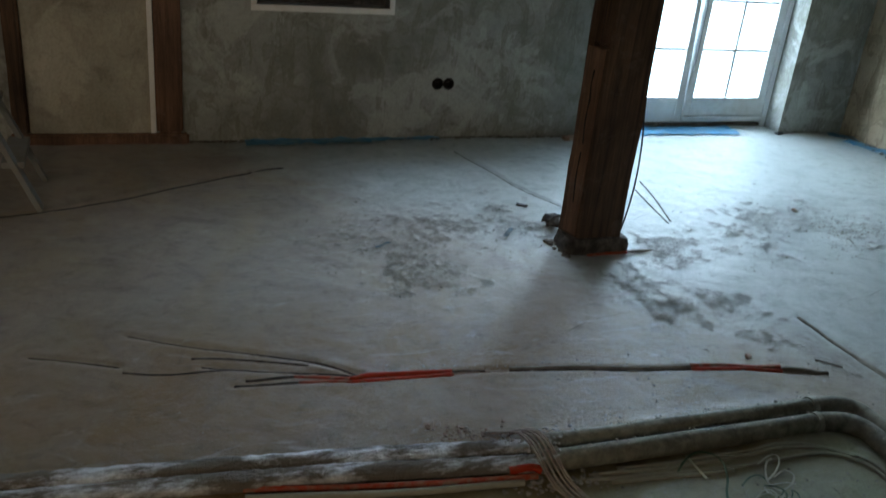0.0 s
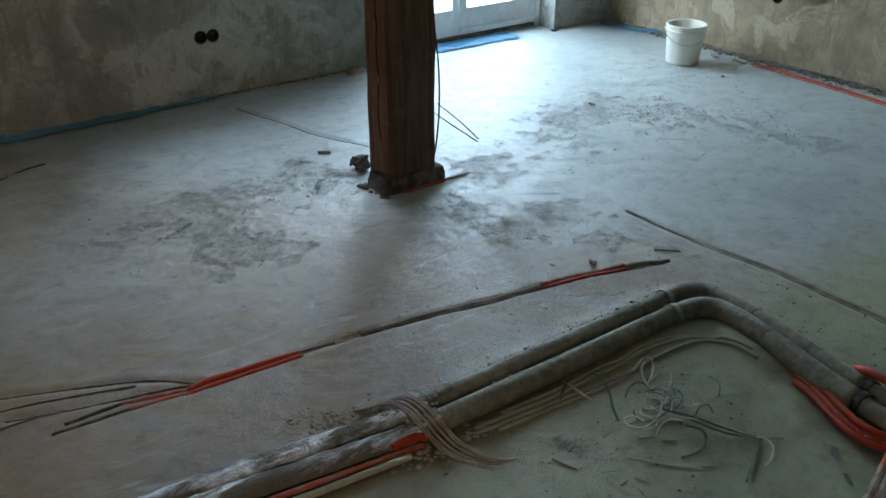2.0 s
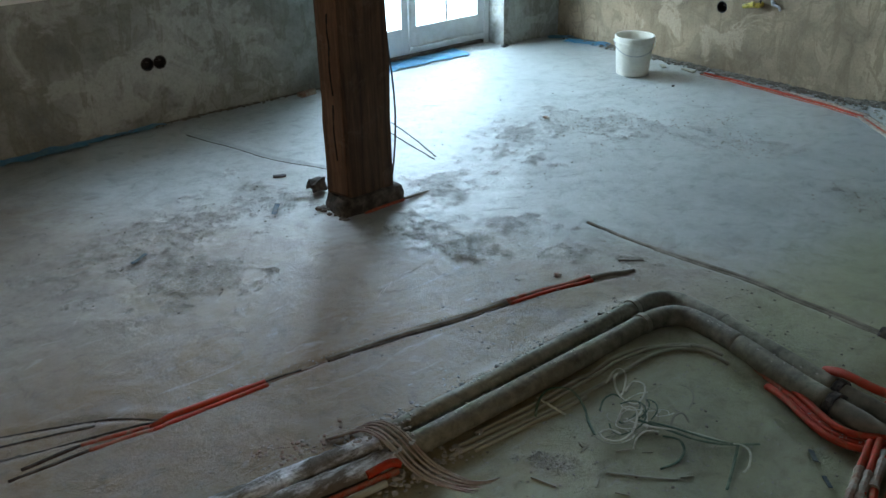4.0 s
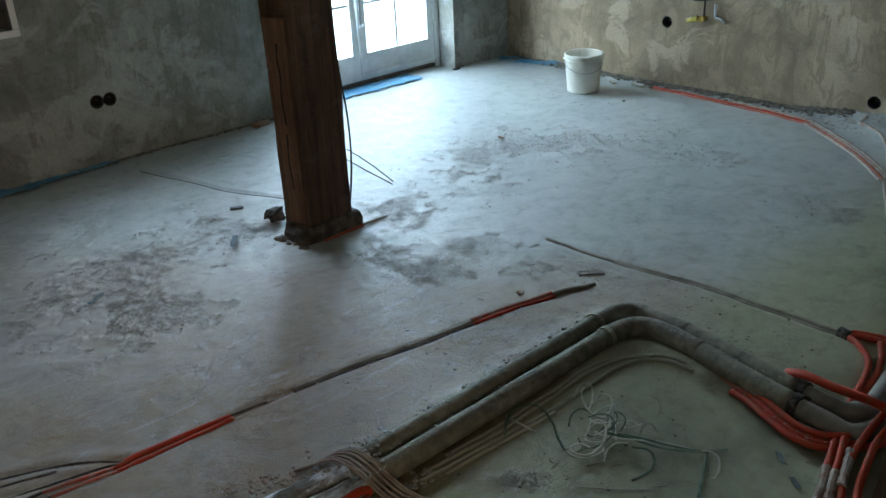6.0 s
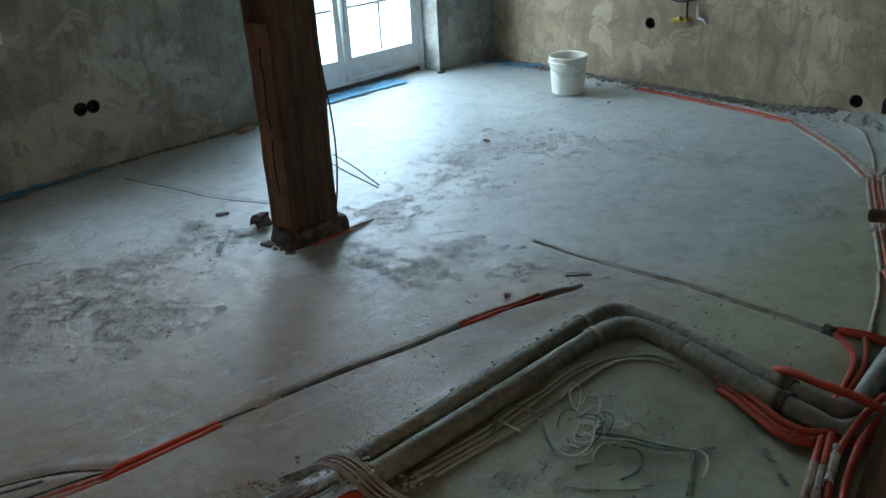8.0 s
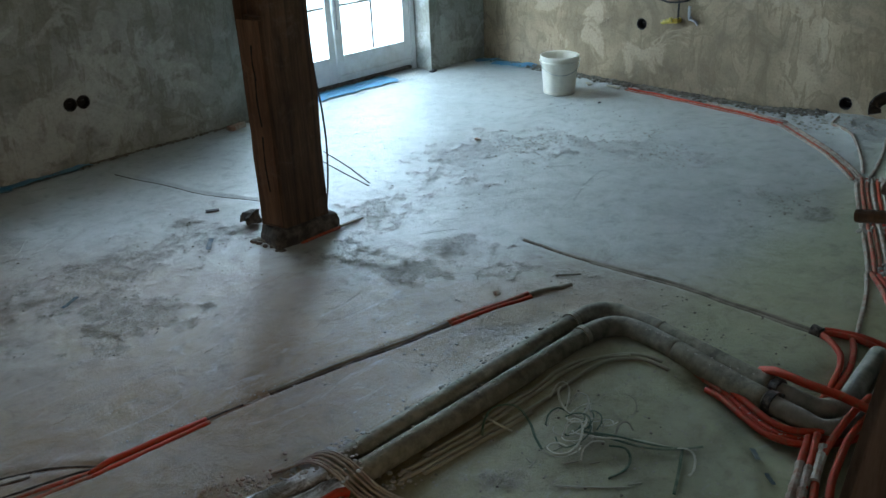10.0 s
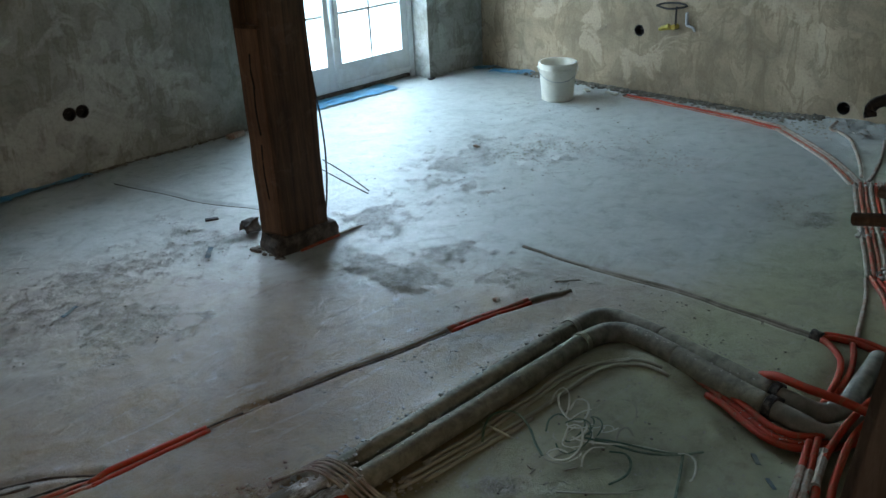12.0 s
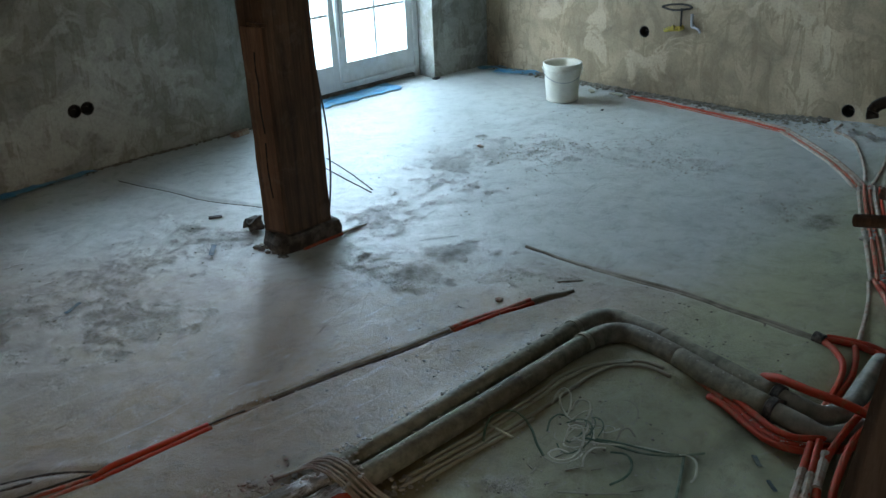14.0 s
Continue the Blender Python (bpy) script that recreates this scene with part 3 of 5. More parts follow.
def build_french_door():
    d = thing("door_1", "white-painted french door with glazing bars, left leaf slightly ajar", "french door", kind="structure")
    part("door_frame", boxes(((DOOR_X0, DOOR_Y - 0.01, 0.0), (DOOR_X0 + 0.04, DOOR_Y + 0.08, 2.1)),
                             ((DOOR_X1 - 0.04, DOOR_Y - 0.01, 0.0), (DOOR_X1, DOOR_Y + 0.08, 2.1)),
                             ((DOOR_X0 + 0.04, DOOR_Y - 0.01, 2.045), (DOOR_X1 - 0.04, DOOR_Y + 0.08, 2.1)), bevel=0.004), M["frame"], d)
    door_leaf(d, 3.022, 3.690, True, True)
    leaf = door_leaf(d, 3.694, 4.378, False, False)
    part("weather_bar", boxes(((3.70, DOOR_Y - 0.022, 0.058), (4.376, DOOR_Y - 0.002, 0.085)), bevel=0.006), M["frame"], leaf)
    bm = bmesh.new()
    tube(bm, [(3.70, DOOR_Y - 0.015, 0.40), (3.70, DOOR_Y - 0.015, 1.9)], 0.008, 8, 0.2)
    part("bolt_rod", bm, M["steel"], leaf, "steel bolt rod")
    bm = bmesh.new()
    add_box(bm, (3.685, DOOR_Y - 0.02, 1.0), (3.715, DOOR_Y - 0.004, 1.18), 0.004)
    tube(bm, [(3.70, DOOR_Y - 0.02, 1.09), (3.70, DOOR_Y - 0.06, 1.09), (3.80, DOOR_Y - 0.06, 1.09)], 0.009, 8)
    part("handle", bm, M["steel"], leaf, "steel lever handle")
    sill = boxes(((DOOR_X0, DOOR_Y + 0.002, -0.04), (DOOR_X1, DOOR_Y + 0.10, 0.026)), bevel=0.008)
    tagged(mesh_object("door_sill", sill, M["rubble"]), "crumbly mortar threshold under the french door", "sill", kind="structure")


build_french_door()


# unseen window above the view, added as a way in for fill light
def build_added_window():
    w = thing("added_window_1", "unseen casement window added to light the floor, white-painted with two panes", "window", kind="structure")
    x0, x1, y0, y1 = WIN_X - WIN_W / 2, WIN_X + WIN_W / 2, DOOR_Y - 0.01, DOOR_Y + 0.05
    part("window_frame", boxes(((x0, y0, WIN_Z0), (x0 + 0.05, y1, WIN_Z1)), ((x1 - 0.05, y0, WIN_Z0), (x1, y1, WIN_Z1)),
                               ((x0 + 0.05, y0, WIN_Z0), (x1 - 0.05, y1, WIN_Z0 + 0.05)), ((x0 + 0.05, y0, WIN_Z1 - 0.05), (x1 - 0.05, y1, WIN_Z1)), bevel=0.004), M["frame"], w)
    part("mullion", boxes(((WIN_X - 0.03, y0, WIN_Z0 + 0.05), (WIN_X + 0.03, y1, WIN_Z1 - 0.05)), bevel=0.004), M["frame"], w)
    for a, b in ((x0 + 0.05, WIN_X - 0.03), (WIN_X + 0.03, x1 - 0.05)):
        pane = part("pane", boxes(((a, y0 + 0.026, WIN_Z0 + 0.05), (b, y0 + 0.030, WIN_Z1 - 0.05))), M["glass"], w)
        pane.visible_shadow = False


build_added_window()


# ---------------------------------------------------------------- timber framing in the north wall
def timber(lo, hi, seed, amount=0.006, cuts=14, bevel=0.012):
    """A hewn beam with uneven faces and worn arrises."""
    bm = bmesh.new()
    add_box(bm, lo, hi, 0)
    bmesh.ops.bevel(bm, geom=bm.edges[:], offset=bevel, segments=2, affect="EDGES")
    ax = max(range(3), key=lambda k: hi[k] - lo[k])
    for k in range(1, cuts):
        co, no = [0, 0, 0], [0, 0, 0]
        co[ax], no[ax] = lo[ax] + (hi[ax] - lo[ax]) * k / cuts, 1
        bmesh.ops.bisect_plane(bm, geom=bm.verts[:] + bm.edges[:] + bm.faces[:], plane_co=co, plane_no=no)
    for v in bm.verts:
        for k in range(3):
            if k != ax:
                v.co[k] += amount * noise.noise(v.co * 3.0 + Vector((seed * 7.1 + k * 3.3, 0, 0)))
    return bm


def build_timber_frame():
    f = thing("timber_frame", "dark half-timber frame with a pale infill board", "timber framing", kind="structure")
    part("sill_beam", timber((-0.62, NORTH - 0.05, -0.02), (0.30, NORTH - 0.003, 0.055), 1), M["oak_red"], f)
    part("stud", timber((0.13, NORTH - 0.045, 0.056), (0.27, NORTH - 0.003, CEIL), 2), M["oak_red"], f)
    part("stud", timber((-0.60, NORTH - 0.05, 0.056), (-0.52, NORTH - 0.003, CEIL), 3), M["oak"], f)
    bm = boxes(((-0.515, NORTH - 0.025, 0.057), (0.105, NORTH - 0.003, 2.4)), bevel=0.003)
    part("infill_board", bm, M["board"], f, "pale cream infill board")
    bm = boxes(((0.098, NORTH - 0.032, 0.057), (0.126, NORTH - 0.004, 2.4)), bevel=0.003)
    part("edge_strip", bm, M["white_metal"], f, "pale edge strip")


build_timber_frame()


# ---------------------------------------------------------------- manifold cabinet and socket boxes
def build_cabinet():
    c = thing("manifold_cabinet", "white metal-framed recessed cabinet, empty and open, in grey plaster", "cabinet")
    x0, z0, x1, z1 = CAB
    y = NORTH
    part("frame", boxes(((x0 - 0.02, y - 0.012, z0 - 0.022), (x1 + 0.02, y - 0.002, z0 + 0.012)), ((x0 - 0.02, y - 0.012, z1 - 0.012), (x1 + 0.02, y - 0.002, z1 + 0.022)),
                        ((x0 - 0.02, y - 0.012, z0 + 0.013), (x0 + 0.012, y - 0.002, z1 - 0.013)), ((x1 - 0.012, y - 0.012, z0 + 0.013), (x1 + 0.02, y - 0.002, z1 - 0.013)), bevel=0.003),
         M["white_metal"], c)
    part("back_panel", boxes(((x0, y + 0.11, z0), (x1, y + 0.115, z1))), M["chip"], c, "dark back panel")
    part("tray", boxes(((x0, y, z0 + 0.001), (x1, y + 0.11, z0 + 0.006)), ((x0 + 0.001, y, z0 + 0.007), (x0 + 0.006, y + 0.11, z1)),
                       ((x1 - 0.006, y, z0 + 0.007), (x1 - 0.001, y + 0.11, z1))), M["steel"], c)


build_cabinet()


def socket_box(at, inward):
    s = thing("socket_box", "empty black round socket box sunk in plaster", "socket box", "socket boxes", at=at)
    inward = Vector(inward)
    q = inward.to_track_quat("Z", "Y").to_matrix().to_4x4()
    bm = bmesh.new()
    lathe(bm, [(0.0338, 0.001), (0.0338, -0.05), (0.001, -0.05)], 28)
    bm.transform(q)
    part("cup", bm, M["hole"], s)
    bm = bmesh.new()
    lathe(bm, [(0.0338, 0.0015), (0.037, 0.0025), (0.0375, 0.0005)], 28)
    bm.transform(q)
    part("rim", bm, M["black"], s)
    bm = bmesh.new()
    tube(bm, [(0.01, 0.0, -0.048), (0.012, 0.006, -0.02), (0.0, 0.012, -0.012)], 0.003, 6, 0.01)
    bm.transform(q)
    part("wire", bm, M["black"], s)


for x, z in SOCKETS_N:
    socket_box((x, NORTH, z), (0, -1, 0))
for y, z in SOCKETS_E:
    socket_box((EAST, y, z), (-1, 0, 0))


# ---------------------------------------------------------------- oak posts
def build_oak_post():
    p = thing("oak_post", "dark old oak post with a cut mortise, standing on stone", "wooden post", at=(1.975, 3.07, 0.0))
    o = Vector((1.975, 3.07, 0))
    bm = bmesh.new()
    rows = 60
    x0, x1, y0, y1, zb = 1.852, 2.118, 3.0, 3.125, 0.078
    ring = [(x0 + 0.042, y0), (x1 - 0.006, y0 - 0.002), (x1, y0 + 0.012), (x1, y1), (x0, y1), (x0 + 0.029, y0 + 0.024)]
    loops = []
    for k in range(rows + 1):
        z = zb + (CEIL - zb) * k / rows
        lp = []
        for j, (x, y) in enumerate(ring):
            dx = 0.006 * noise.noise((j * 2.1, z * 2.5, 1.0)) + 0.004 * noise.noise((j * 2.1, z * 9, 4.0))
            dy = 0.006 * noise.noise((j * 2.1, z * 2.5, 7.0))
            lp.append(bm.verts.new((x + dx - o.x, y + dy - o.y, z)))
        loops.append(lp)
    n = len(ring)
    for k in range(rows):
        z = zb + (CEIL - zb) * (k + 0.5) / rows
        for j in range(n):
            if 0.955 < z < 1.24 and j in (4, 5):
                continue
            bm.faces.new((loops[k][j], loops[k][(j + 1) % n], loops[k + 1][(j + 1) % n], loops[k + 1][j]))
    bm.faces.new(list(reversed(loops[0])))
    bm.faces.new(loops[-1])
    part("shaft", bm, M["oak"], p)
    # the pocket of the mortise
    bm = bmesh.new()
    add_box(bm, (x0 + 0.055 - o.x, y0 + 0.03 - o.y, 0.93), (x0 + 0.075 - o.x, y1 - 0.006 - o.y, 1.27))
    add_box(bm, (x0 + 0.030 - o.x, y0 + 0.02 - o.y, 0.945), (x0 + 0.056 - o.x, y1 - 0.008 - o.y, 0.957))
    part("mortise", bm, M["oak"], p, "dark cut mortise")
    # thin panel in lighter oak, so the west side looks lit
    bm = bmesh.new()
    add_box(bm, (x0 - 0.004 - o.x, y0 + 0.012 - o.y, 0.09), (x0 + 0.003 - o.x, y1 - 0.012 - o.y, 0.945), 0.002)
    for v in bm.verts:
        v.co.x += 0.004 * noise.noise(v.co * 4) + 0.26 * (y1 - o.y - v.co.y)
    part("lit_split_face", bm, M["oak_red"], p, "reddish split side, painted paler as if lit from the west")
    bm = bmesh.new()
    for z, a in ((0.62, 0.10), (0.78, 0.07), (0.36, 0.12)):
        tube(bm, [(x0 + 0.0135 - o.x, y0 + 0.05 - o.y, z - a), (x0 + 0.0115 - o.x, y0 + 0.058 - o.y, z), (x0 + 0.0125 - o.x, y0 + 0.053 - o.y, z + a)], 0.0035, 6, 0.03)
    part("shrinkage_crack", bm, M["hole"], p, "dark drying crack")
    b = thing("post_stone", "dark rough stone plinth under the oak post, set in mortar", "stone plinth", at=(2.0, 3.06, 0))
    bm = bmesh.new()
    add_box(bm, (-0.158, -0.075, -0.03), (0.165, 0.085, 0.078), 0.022)
    bmesh.ops.subdivide_edges(bm, edges=bm.edges[:], cuts=2, use_grid_fill=True)
    for v in bm.verts:
        v.co += 0.016 * noise.noise_vector(v.co * 11) * (1.0 if v.co.z < 0.07 else 0.5)
        if v.co.z > 0.05:
            v.co.x *= 0.94
    part("block", bm, M["stone"], b)
    bm = bmesh.new()
    for k in range(16):
        lump(bm, (-0.165 + random.uniform(-0.03, 0.02), random.uniform(-0.09, 0.1), 0.002), random.uniform(0.010, 0.024), k, 0.6)
    part("mortar_collar", bm, M["rubble"], b)
    s = thing("stone", "dark broken stone beside the oak post", "stone", at=(1.925, 3.33, 0.03))
    bm = bmesh.new()
    add_box(bm, (-0.04, -0.032, -0.03), (0.035, 0.03, 0.028), 0.014)
    bmesh.ops.subdivide_edges(bm, edges=bm.edges[:], cuts=2, use_grid_fill=True)
    for v in bm.verts:
        v.co += 0.024 * noise.noise_vector(v.co * 19) + 0.008 * noise.noise_vector(v.co * 60)
    part("body", bm, M["stone"], s)
    t = thing("conduit_by_post", "red conduit end lying along the foot of the oak post", "conduit")
    bm = bmesh.new()
    tube(bm, [(1.94, 2.975, 0.000), (2.02, 2.973, 0.005), (2.15, 2.975, 0.005)], 0.0068, 8)
    part("conduit", bm, M["red_dusty"], t)
    bm = bmesh.new()
    tube(bm, [(2.15, 2.975, 0.010), (2.24, 2.98, 0.006), (2.31, 2.985, -0.004)], 0.0065, 8)
    part("buried_end", bm, M["grey_tube"], t)
    c = thing("black_cable", "thin black cable hanging down behind the oak post", "cable")
    bm = bmesh.new()
    tube(bm, [(2.128, 3.03, 2.3), (2.128, 3.03, 1.3), (2.130, 3.03, 0.78), (2.156, 3.03, 0.52), (2.168, 3.04, 0.34), (2.158, 3.05, 0.16), (2.148, 3.08, 0.012)], 0.004, 7, 0.03)
    part("cable", bm, M["cable_black"], c)


build_oak_post()


def build_near_post():
    p = thing("rough_post", "rough reddish-brown timber post, slightly leaning, with iron hook", "wooden post", at=(1.06, 0.23, 0))
    bm = timber((-0.11, -0.15, -0.02), (0.12, 0.105, CEIL), 9, 0.005, 30, 0.016)
    for v in bm.verts:
        v.co.y += 0.086 - 0.09 * v.co.z
    part("shaft", bm, M["oak_near"], p)
    bm = bmesh.new()
    tube(bm, [(-0.08, 0.06, 1.274), (-0.08, 0.12, 1.281), (-0.08, 0.145, 1.284), (-0.082, 0.158, 1.281), (-0.084, 0.165, 1.273), (-0.086, 0.163, 1.264)], 0.0068, 9, 0.008)
    part("hook", bm, M["iron"], p, "bent black iron hook")
    bm = bmesh.new()
    tube(bm, [(-0.08, 0.07, 1.152), (-0.08, 0.12, 1.149), (-0.08, 0.166, 1.140)], 0.0078, 10, 0.02)
    part("peg", bm, M["oak"], p, "dark wooden peg")
    bm = bmesh.new()
    tube(bm, [(-0.08, 0.07, 1.176), (-0.08, 0.142, 1.180)], 0.0075, 8, 0.02)
    part("peg", bm, M["oak_near"], p)


build_near_post()


# ---------------------------------------------------------------- bucket
def build_bucket():
    b = thing("bucket", "white plastic builder's bucket, open, with wire handle", "bucket", at=(4.53, 3.64, level(4.53, 3.64) + 0.002))
    bm = bmesh.new()
    lathe(bm, [(0.001, 0.0), (0.098, 0.0), (0.103, 0.004), (0.118, 0.215), (0.119, 0.22), (0.117, 0.262), (0.114, 0.262), (0.100, 0.008), (0.001, 0.006)], 48)
    part("body", bm, M["bucket"], b, smooth=False)
    bm = bmesh.new()
    lathe(bm, [(0.1185, 0.222), (0.124, 0.224), (0.124, 0.230), (0.1195, 0.232), (0.1195, 0.246), (0.126, 0.248), (0.127, 0.266), (0.122, 0.270), (0.1145, 0.266), (0.1145, 0.255)], 48)
    part("rim", bm, M["bucket"], b)
    a = radians(-45)
    side, out = Vector((math.cos(a), math.sin(a), 0)), Vector((-math.cos(radians(45)), -math.sin(radians(45)), 0))
    pts = []
    for k in range(13):
        t = math.pi * k / 12
        pts.append(side * (-math.cos(t) * 0.129) + out * (0.118 * math.sin(t)) + Vector((0, 0, 0.232 - 0.085 * math.sin(t))))
    bm = bmesh.new()
    tube(bm, pts, 0.0022, 7, 0.02)
    part("handle", bm, M["steel"], b, "thin wire handle")
    for s in (-1, 1):
        bm = bmesh.new()
        bmesh.ops.create_uvsphere(bm, u_segments=10, v_segments=6, radius=0.010, matrix=Matrix.Translation(side * (0.124 * s) + Vector((0, 0, 0.236))))
        part("handle_lug", bm, M["bucket"], b)
    b.scale = (1.0, 1.0, 0.915)


build_bucket()


# ---------------------------------------------------------------- lagged pipes
def build_pipes():
    g = "heating pipes in the floor"
    Z = 0.029
    far = [(1.05, 1.665), (1.5, 1.66), (2.0, 1.66), (2.12, 1.66), (2.215, 1.648), (2.262, 1.608), (2.274, 1.54), (2.264, 1.40), (2.218, 1.12), (2.202, 0.985)]
    nea = [(1.05, 1.588), (1.5, 1.582), (1.95, 1.58), (2.07, 1.578), (2.155, 1.562), (2.205, 1.52), (2.215, 1.44), (2.195, 1.30), (2.145, 1.07), (2.128, 0.965)]
    for pts, lead, tail, cut in ((far, [(-0.9, 1.875), (0.3, 1.765), (0.7, 1.725), (1.049, 1.665)], [(2.202, 0.984), (2.196, 0.90), (2.22, 0.835), (2.30, 0.80), (2.42, 0.81), (2.62, 0.83)], 1.0),
                                 (nea, [(-0.9, 1.80), (0.3, 1.70), (0.7, 1.65), (1.049, 1.588)], [(2.128, 0.964), (2.115, 0.86), (2.125, 0.79), (2.19, 0.735), (2.32, 0.725), (2.55, 0.75)], 1.0)):
        p = thing("lagged_pipe", "dusty grey lagged heating pipe with a bend, lying on screed", "pipe", g)
        bm = bmesh.new()
        tube(bm, [(x, y, Z) for x, y in pts[:4]], 0.034, 18, 0.02, 0.015, seed=3)
        part("lagging", bm, M["lagging"], p, smooth=True)
        bm = bmesh.new()
        tube(bm, [(x, y, Z + 0.002) for x, y in pts[3:8]], 0.0355, 18, 0.015, 0.01, seed=4)
        part("bend_lagging", bm, M["lagging_bend"], p, "greyer lagging at the bend", smooth=True)
        bm = bmesh.new()
        tube(bm, [(x, y, Z) for x, y in pts[7:]], 0.036, 18, 0.02, 0.015, seed=5)
        part("lagging", bm, M["lagging"], p, smooth=True)
        bm = bmesh.new()
        a, b = Vector((*pts[3], Z + 0.002)), Vector((*pts[2], Z + 0.002))
        d = (b - a).normalized()
        tube(bm, [a - d * 0.006, a + d * 0.014], 0.0375, 18, 0.008)
        part("joint_tape", bm, M["cable_pale"], p, "pale tape at a joint")
        bm = bmesh.new()
        tube(bm, [(x, y, Z - 0.002 - 0.014 * min(1, max(0, i - 1))) for i, (x, y) in enumerate(tail)], 0.031, 16, 0.015, 0.01, seed=6)
        part("bare_lagging", bm, M["lagging_dark"], p, "dark lagging past the clamp", smooth=True)
        bm = bmesh.new()
        tube(bm, [(q.x, q.y, Z - 0.016 + 0.014 * max(0, (q.x - 0.75) / 0.3)) for q in smooth_line([(*q, 0) for q in lead], 0.06)], 0.037, 16, 0.02, 0.09, 0.6, seed=7)
        part("foil_wrap", bm, M["foil"], p, "crumpled shiny foil wrap, dusty", smooth=False)
    c = thing("pipe_clamp", "black strap clamp across two lagged pipes", "clamp")
    for x, y in ((2.200, 0.965), (2.127, 0.945)):
        bm = bmesh.new()
        tube(bm, [(x, y + 0.012, Z), (x - 0.002, y - 0.012, Z)], 0.0385, 18, 0.01)
        part("strap", bm, M["black"], c)
    bm = boxes(((2.135, 0.925, 0.028), (2.205, 0.975, 0.046)), bevel=0.004)
    part("bridge", bm, M["black"], c)
    m = thing("mortar_fillet", "dried mortar banked along the lagged pipes", "mortar", kind="stuff")
    bm = bmesh.new()
    rng = random.Random(5)
    for k in range(150):
        x = rng.uniform(-0.6, 2.15)
        y = (1.705 if x > 1.05 else 1.705 + (1.05 - x) * 0.09) + rng.gauss(0.008, 0.014)
        lump(bm, (x, y, level(x, y) + 0.002), rng.uniform(0.004, 0.016), k, 0.6)
    part("lumps", bm, M["rubble"], m)
    r = thing("conduit_beside_foil", "dusty red conduit beside the foil-wrapped pipes", "conduit")
    bm = bmesh.new()
    tube(bm, [(0.2, 1.68, 0.008), (0.6, 1.605, 0.010), (0.9, 1.564, 0.013), (1.03, 1.546, 0.016)], 0.0095, 9, 0.02)
    part("conduit", bm, M["red_dusty"], r)
    bm = bmesh.new()
    tube(bm, [(0.95, 1.572, 0.028), (1.02, 1.566, 0.034), (1.045, 1.55, 0.028)], 0.012, 9, 0.012)
    part("open_end", bm, M["red"], r, "bright red cut end")
    bm = bmesh.new()
    tube(bm, [(0.2, 1.64, 0.010), (0.6, 1.57, 0.012), (0.98, 1.53, 0.013)], 0.010, 8, 0.02)
    part("pale_conduit", bm, M["cable_pale"], r)


build_pipes()


# ---------------------------------------------------------------- conduits in the floor
def conduit_run(name, label, category, runs, group=""):
    """runs: (part name, places, height of the axis, radius, material)."""
    t = thing(name, label, category, group)
    for k, (pn, pts, lift, rad, m) in enumerate(runs):
        bm = bmesh.new()
        tube(bm, on_floor([tuple(p) for p in smooth_line([(*p, 0) for p in pts], 0.05) for p in [(p[0], p[1])]], lift), rad, 9, 0.02, 0.03, seed=k)
        part(pn, bm, M[m], t, smooth=True)
    return t


def offset(pts, d):
    out = []
    for i, (x, y) in enumerate(pts):
        a, b = pts[max(i - 1, 0)], pts[min(i + 1, len(pts) - 1)]
        l = math.hypot(b[0] - a[0], b[1] - a[1])
        out.append((x - (b[1] - a[1]) / l * d, y + (b[0] - a[0]) / l * d))
    return out


A = [(0.62, 2.165), (0.75, 2.162), (0.90, 2.152), (0.98, 2.145)]
FAN_L = [[(0.62, 2.178), (0.45, 2.225), (0.28, 2.225)], [(0.64, 2.165), (0.42, 2.192), (0.24, 2.20)], [(0.66, 2.185), (0.50, 2.235), (0.20, 2.31), (0.15, 2.33)],
         [(0.66, 2.19), (0.49, 2.32), (0.15, 2.45), (-0.08, 2.57)], [(-0.11, 2.38), (-0.22, 2.425), (-0.39, 2.49)], [(0.30, 2.29), (0.05, 2.30), (-0.1, 2.34)],
         [(0.50, 2.275), (0.36, 2.325), (0.12, 2.38)]]
conduit_run("floor_conduit", "red conduit pair half sunk in screed, fanning into buried ends", "conduit",
            [("red_conduit", offset(A, 0.0115), 0.001, 0.0095, "red"), ("red_conduit", offset(A, -0.0115), 0.000, 0.0095, "red"),
             ("dusty_conduit", [(0.63, 2.178), (0.54, 2.20), (0.44, 2.222)], -0.002, 0.0095, "red_dusty"), ("dusty_conduit", [(0.63, 2.152), (0.54, 2.172), (0.45, 2.188)], -0.002, 0.0095, "red_dusty"),
             ("dusty_conduit", [(0.97, 2.158), (1.05, 2.148), (1.10, 2.14)], -0.001, 0.0065, "groove")]
            + [("buried_conduit", pts, -0.0035, 0.0090 if k < 2 else 0.0066, "groove") for k, pts in enumerate(FAN_L)]
            + [("buried_conduit", [(0.98, 2.155), (1.08, 2.14), (1.2, 2.13)], -0.001, 0.005, "crusted")], "conduits in the floor")
B = [(1.19, 2.13), (1.43, 2.09), (1.64, 2.05), (1.87, 2.01)]
B2 = [(1.87, 2.01), (2.0, 1.985), (2.11, 1.96), (2.22, 1.938)]
B3 = [(2.22, 1.938), (2.30, 1.915), (2.38, 1.865)]
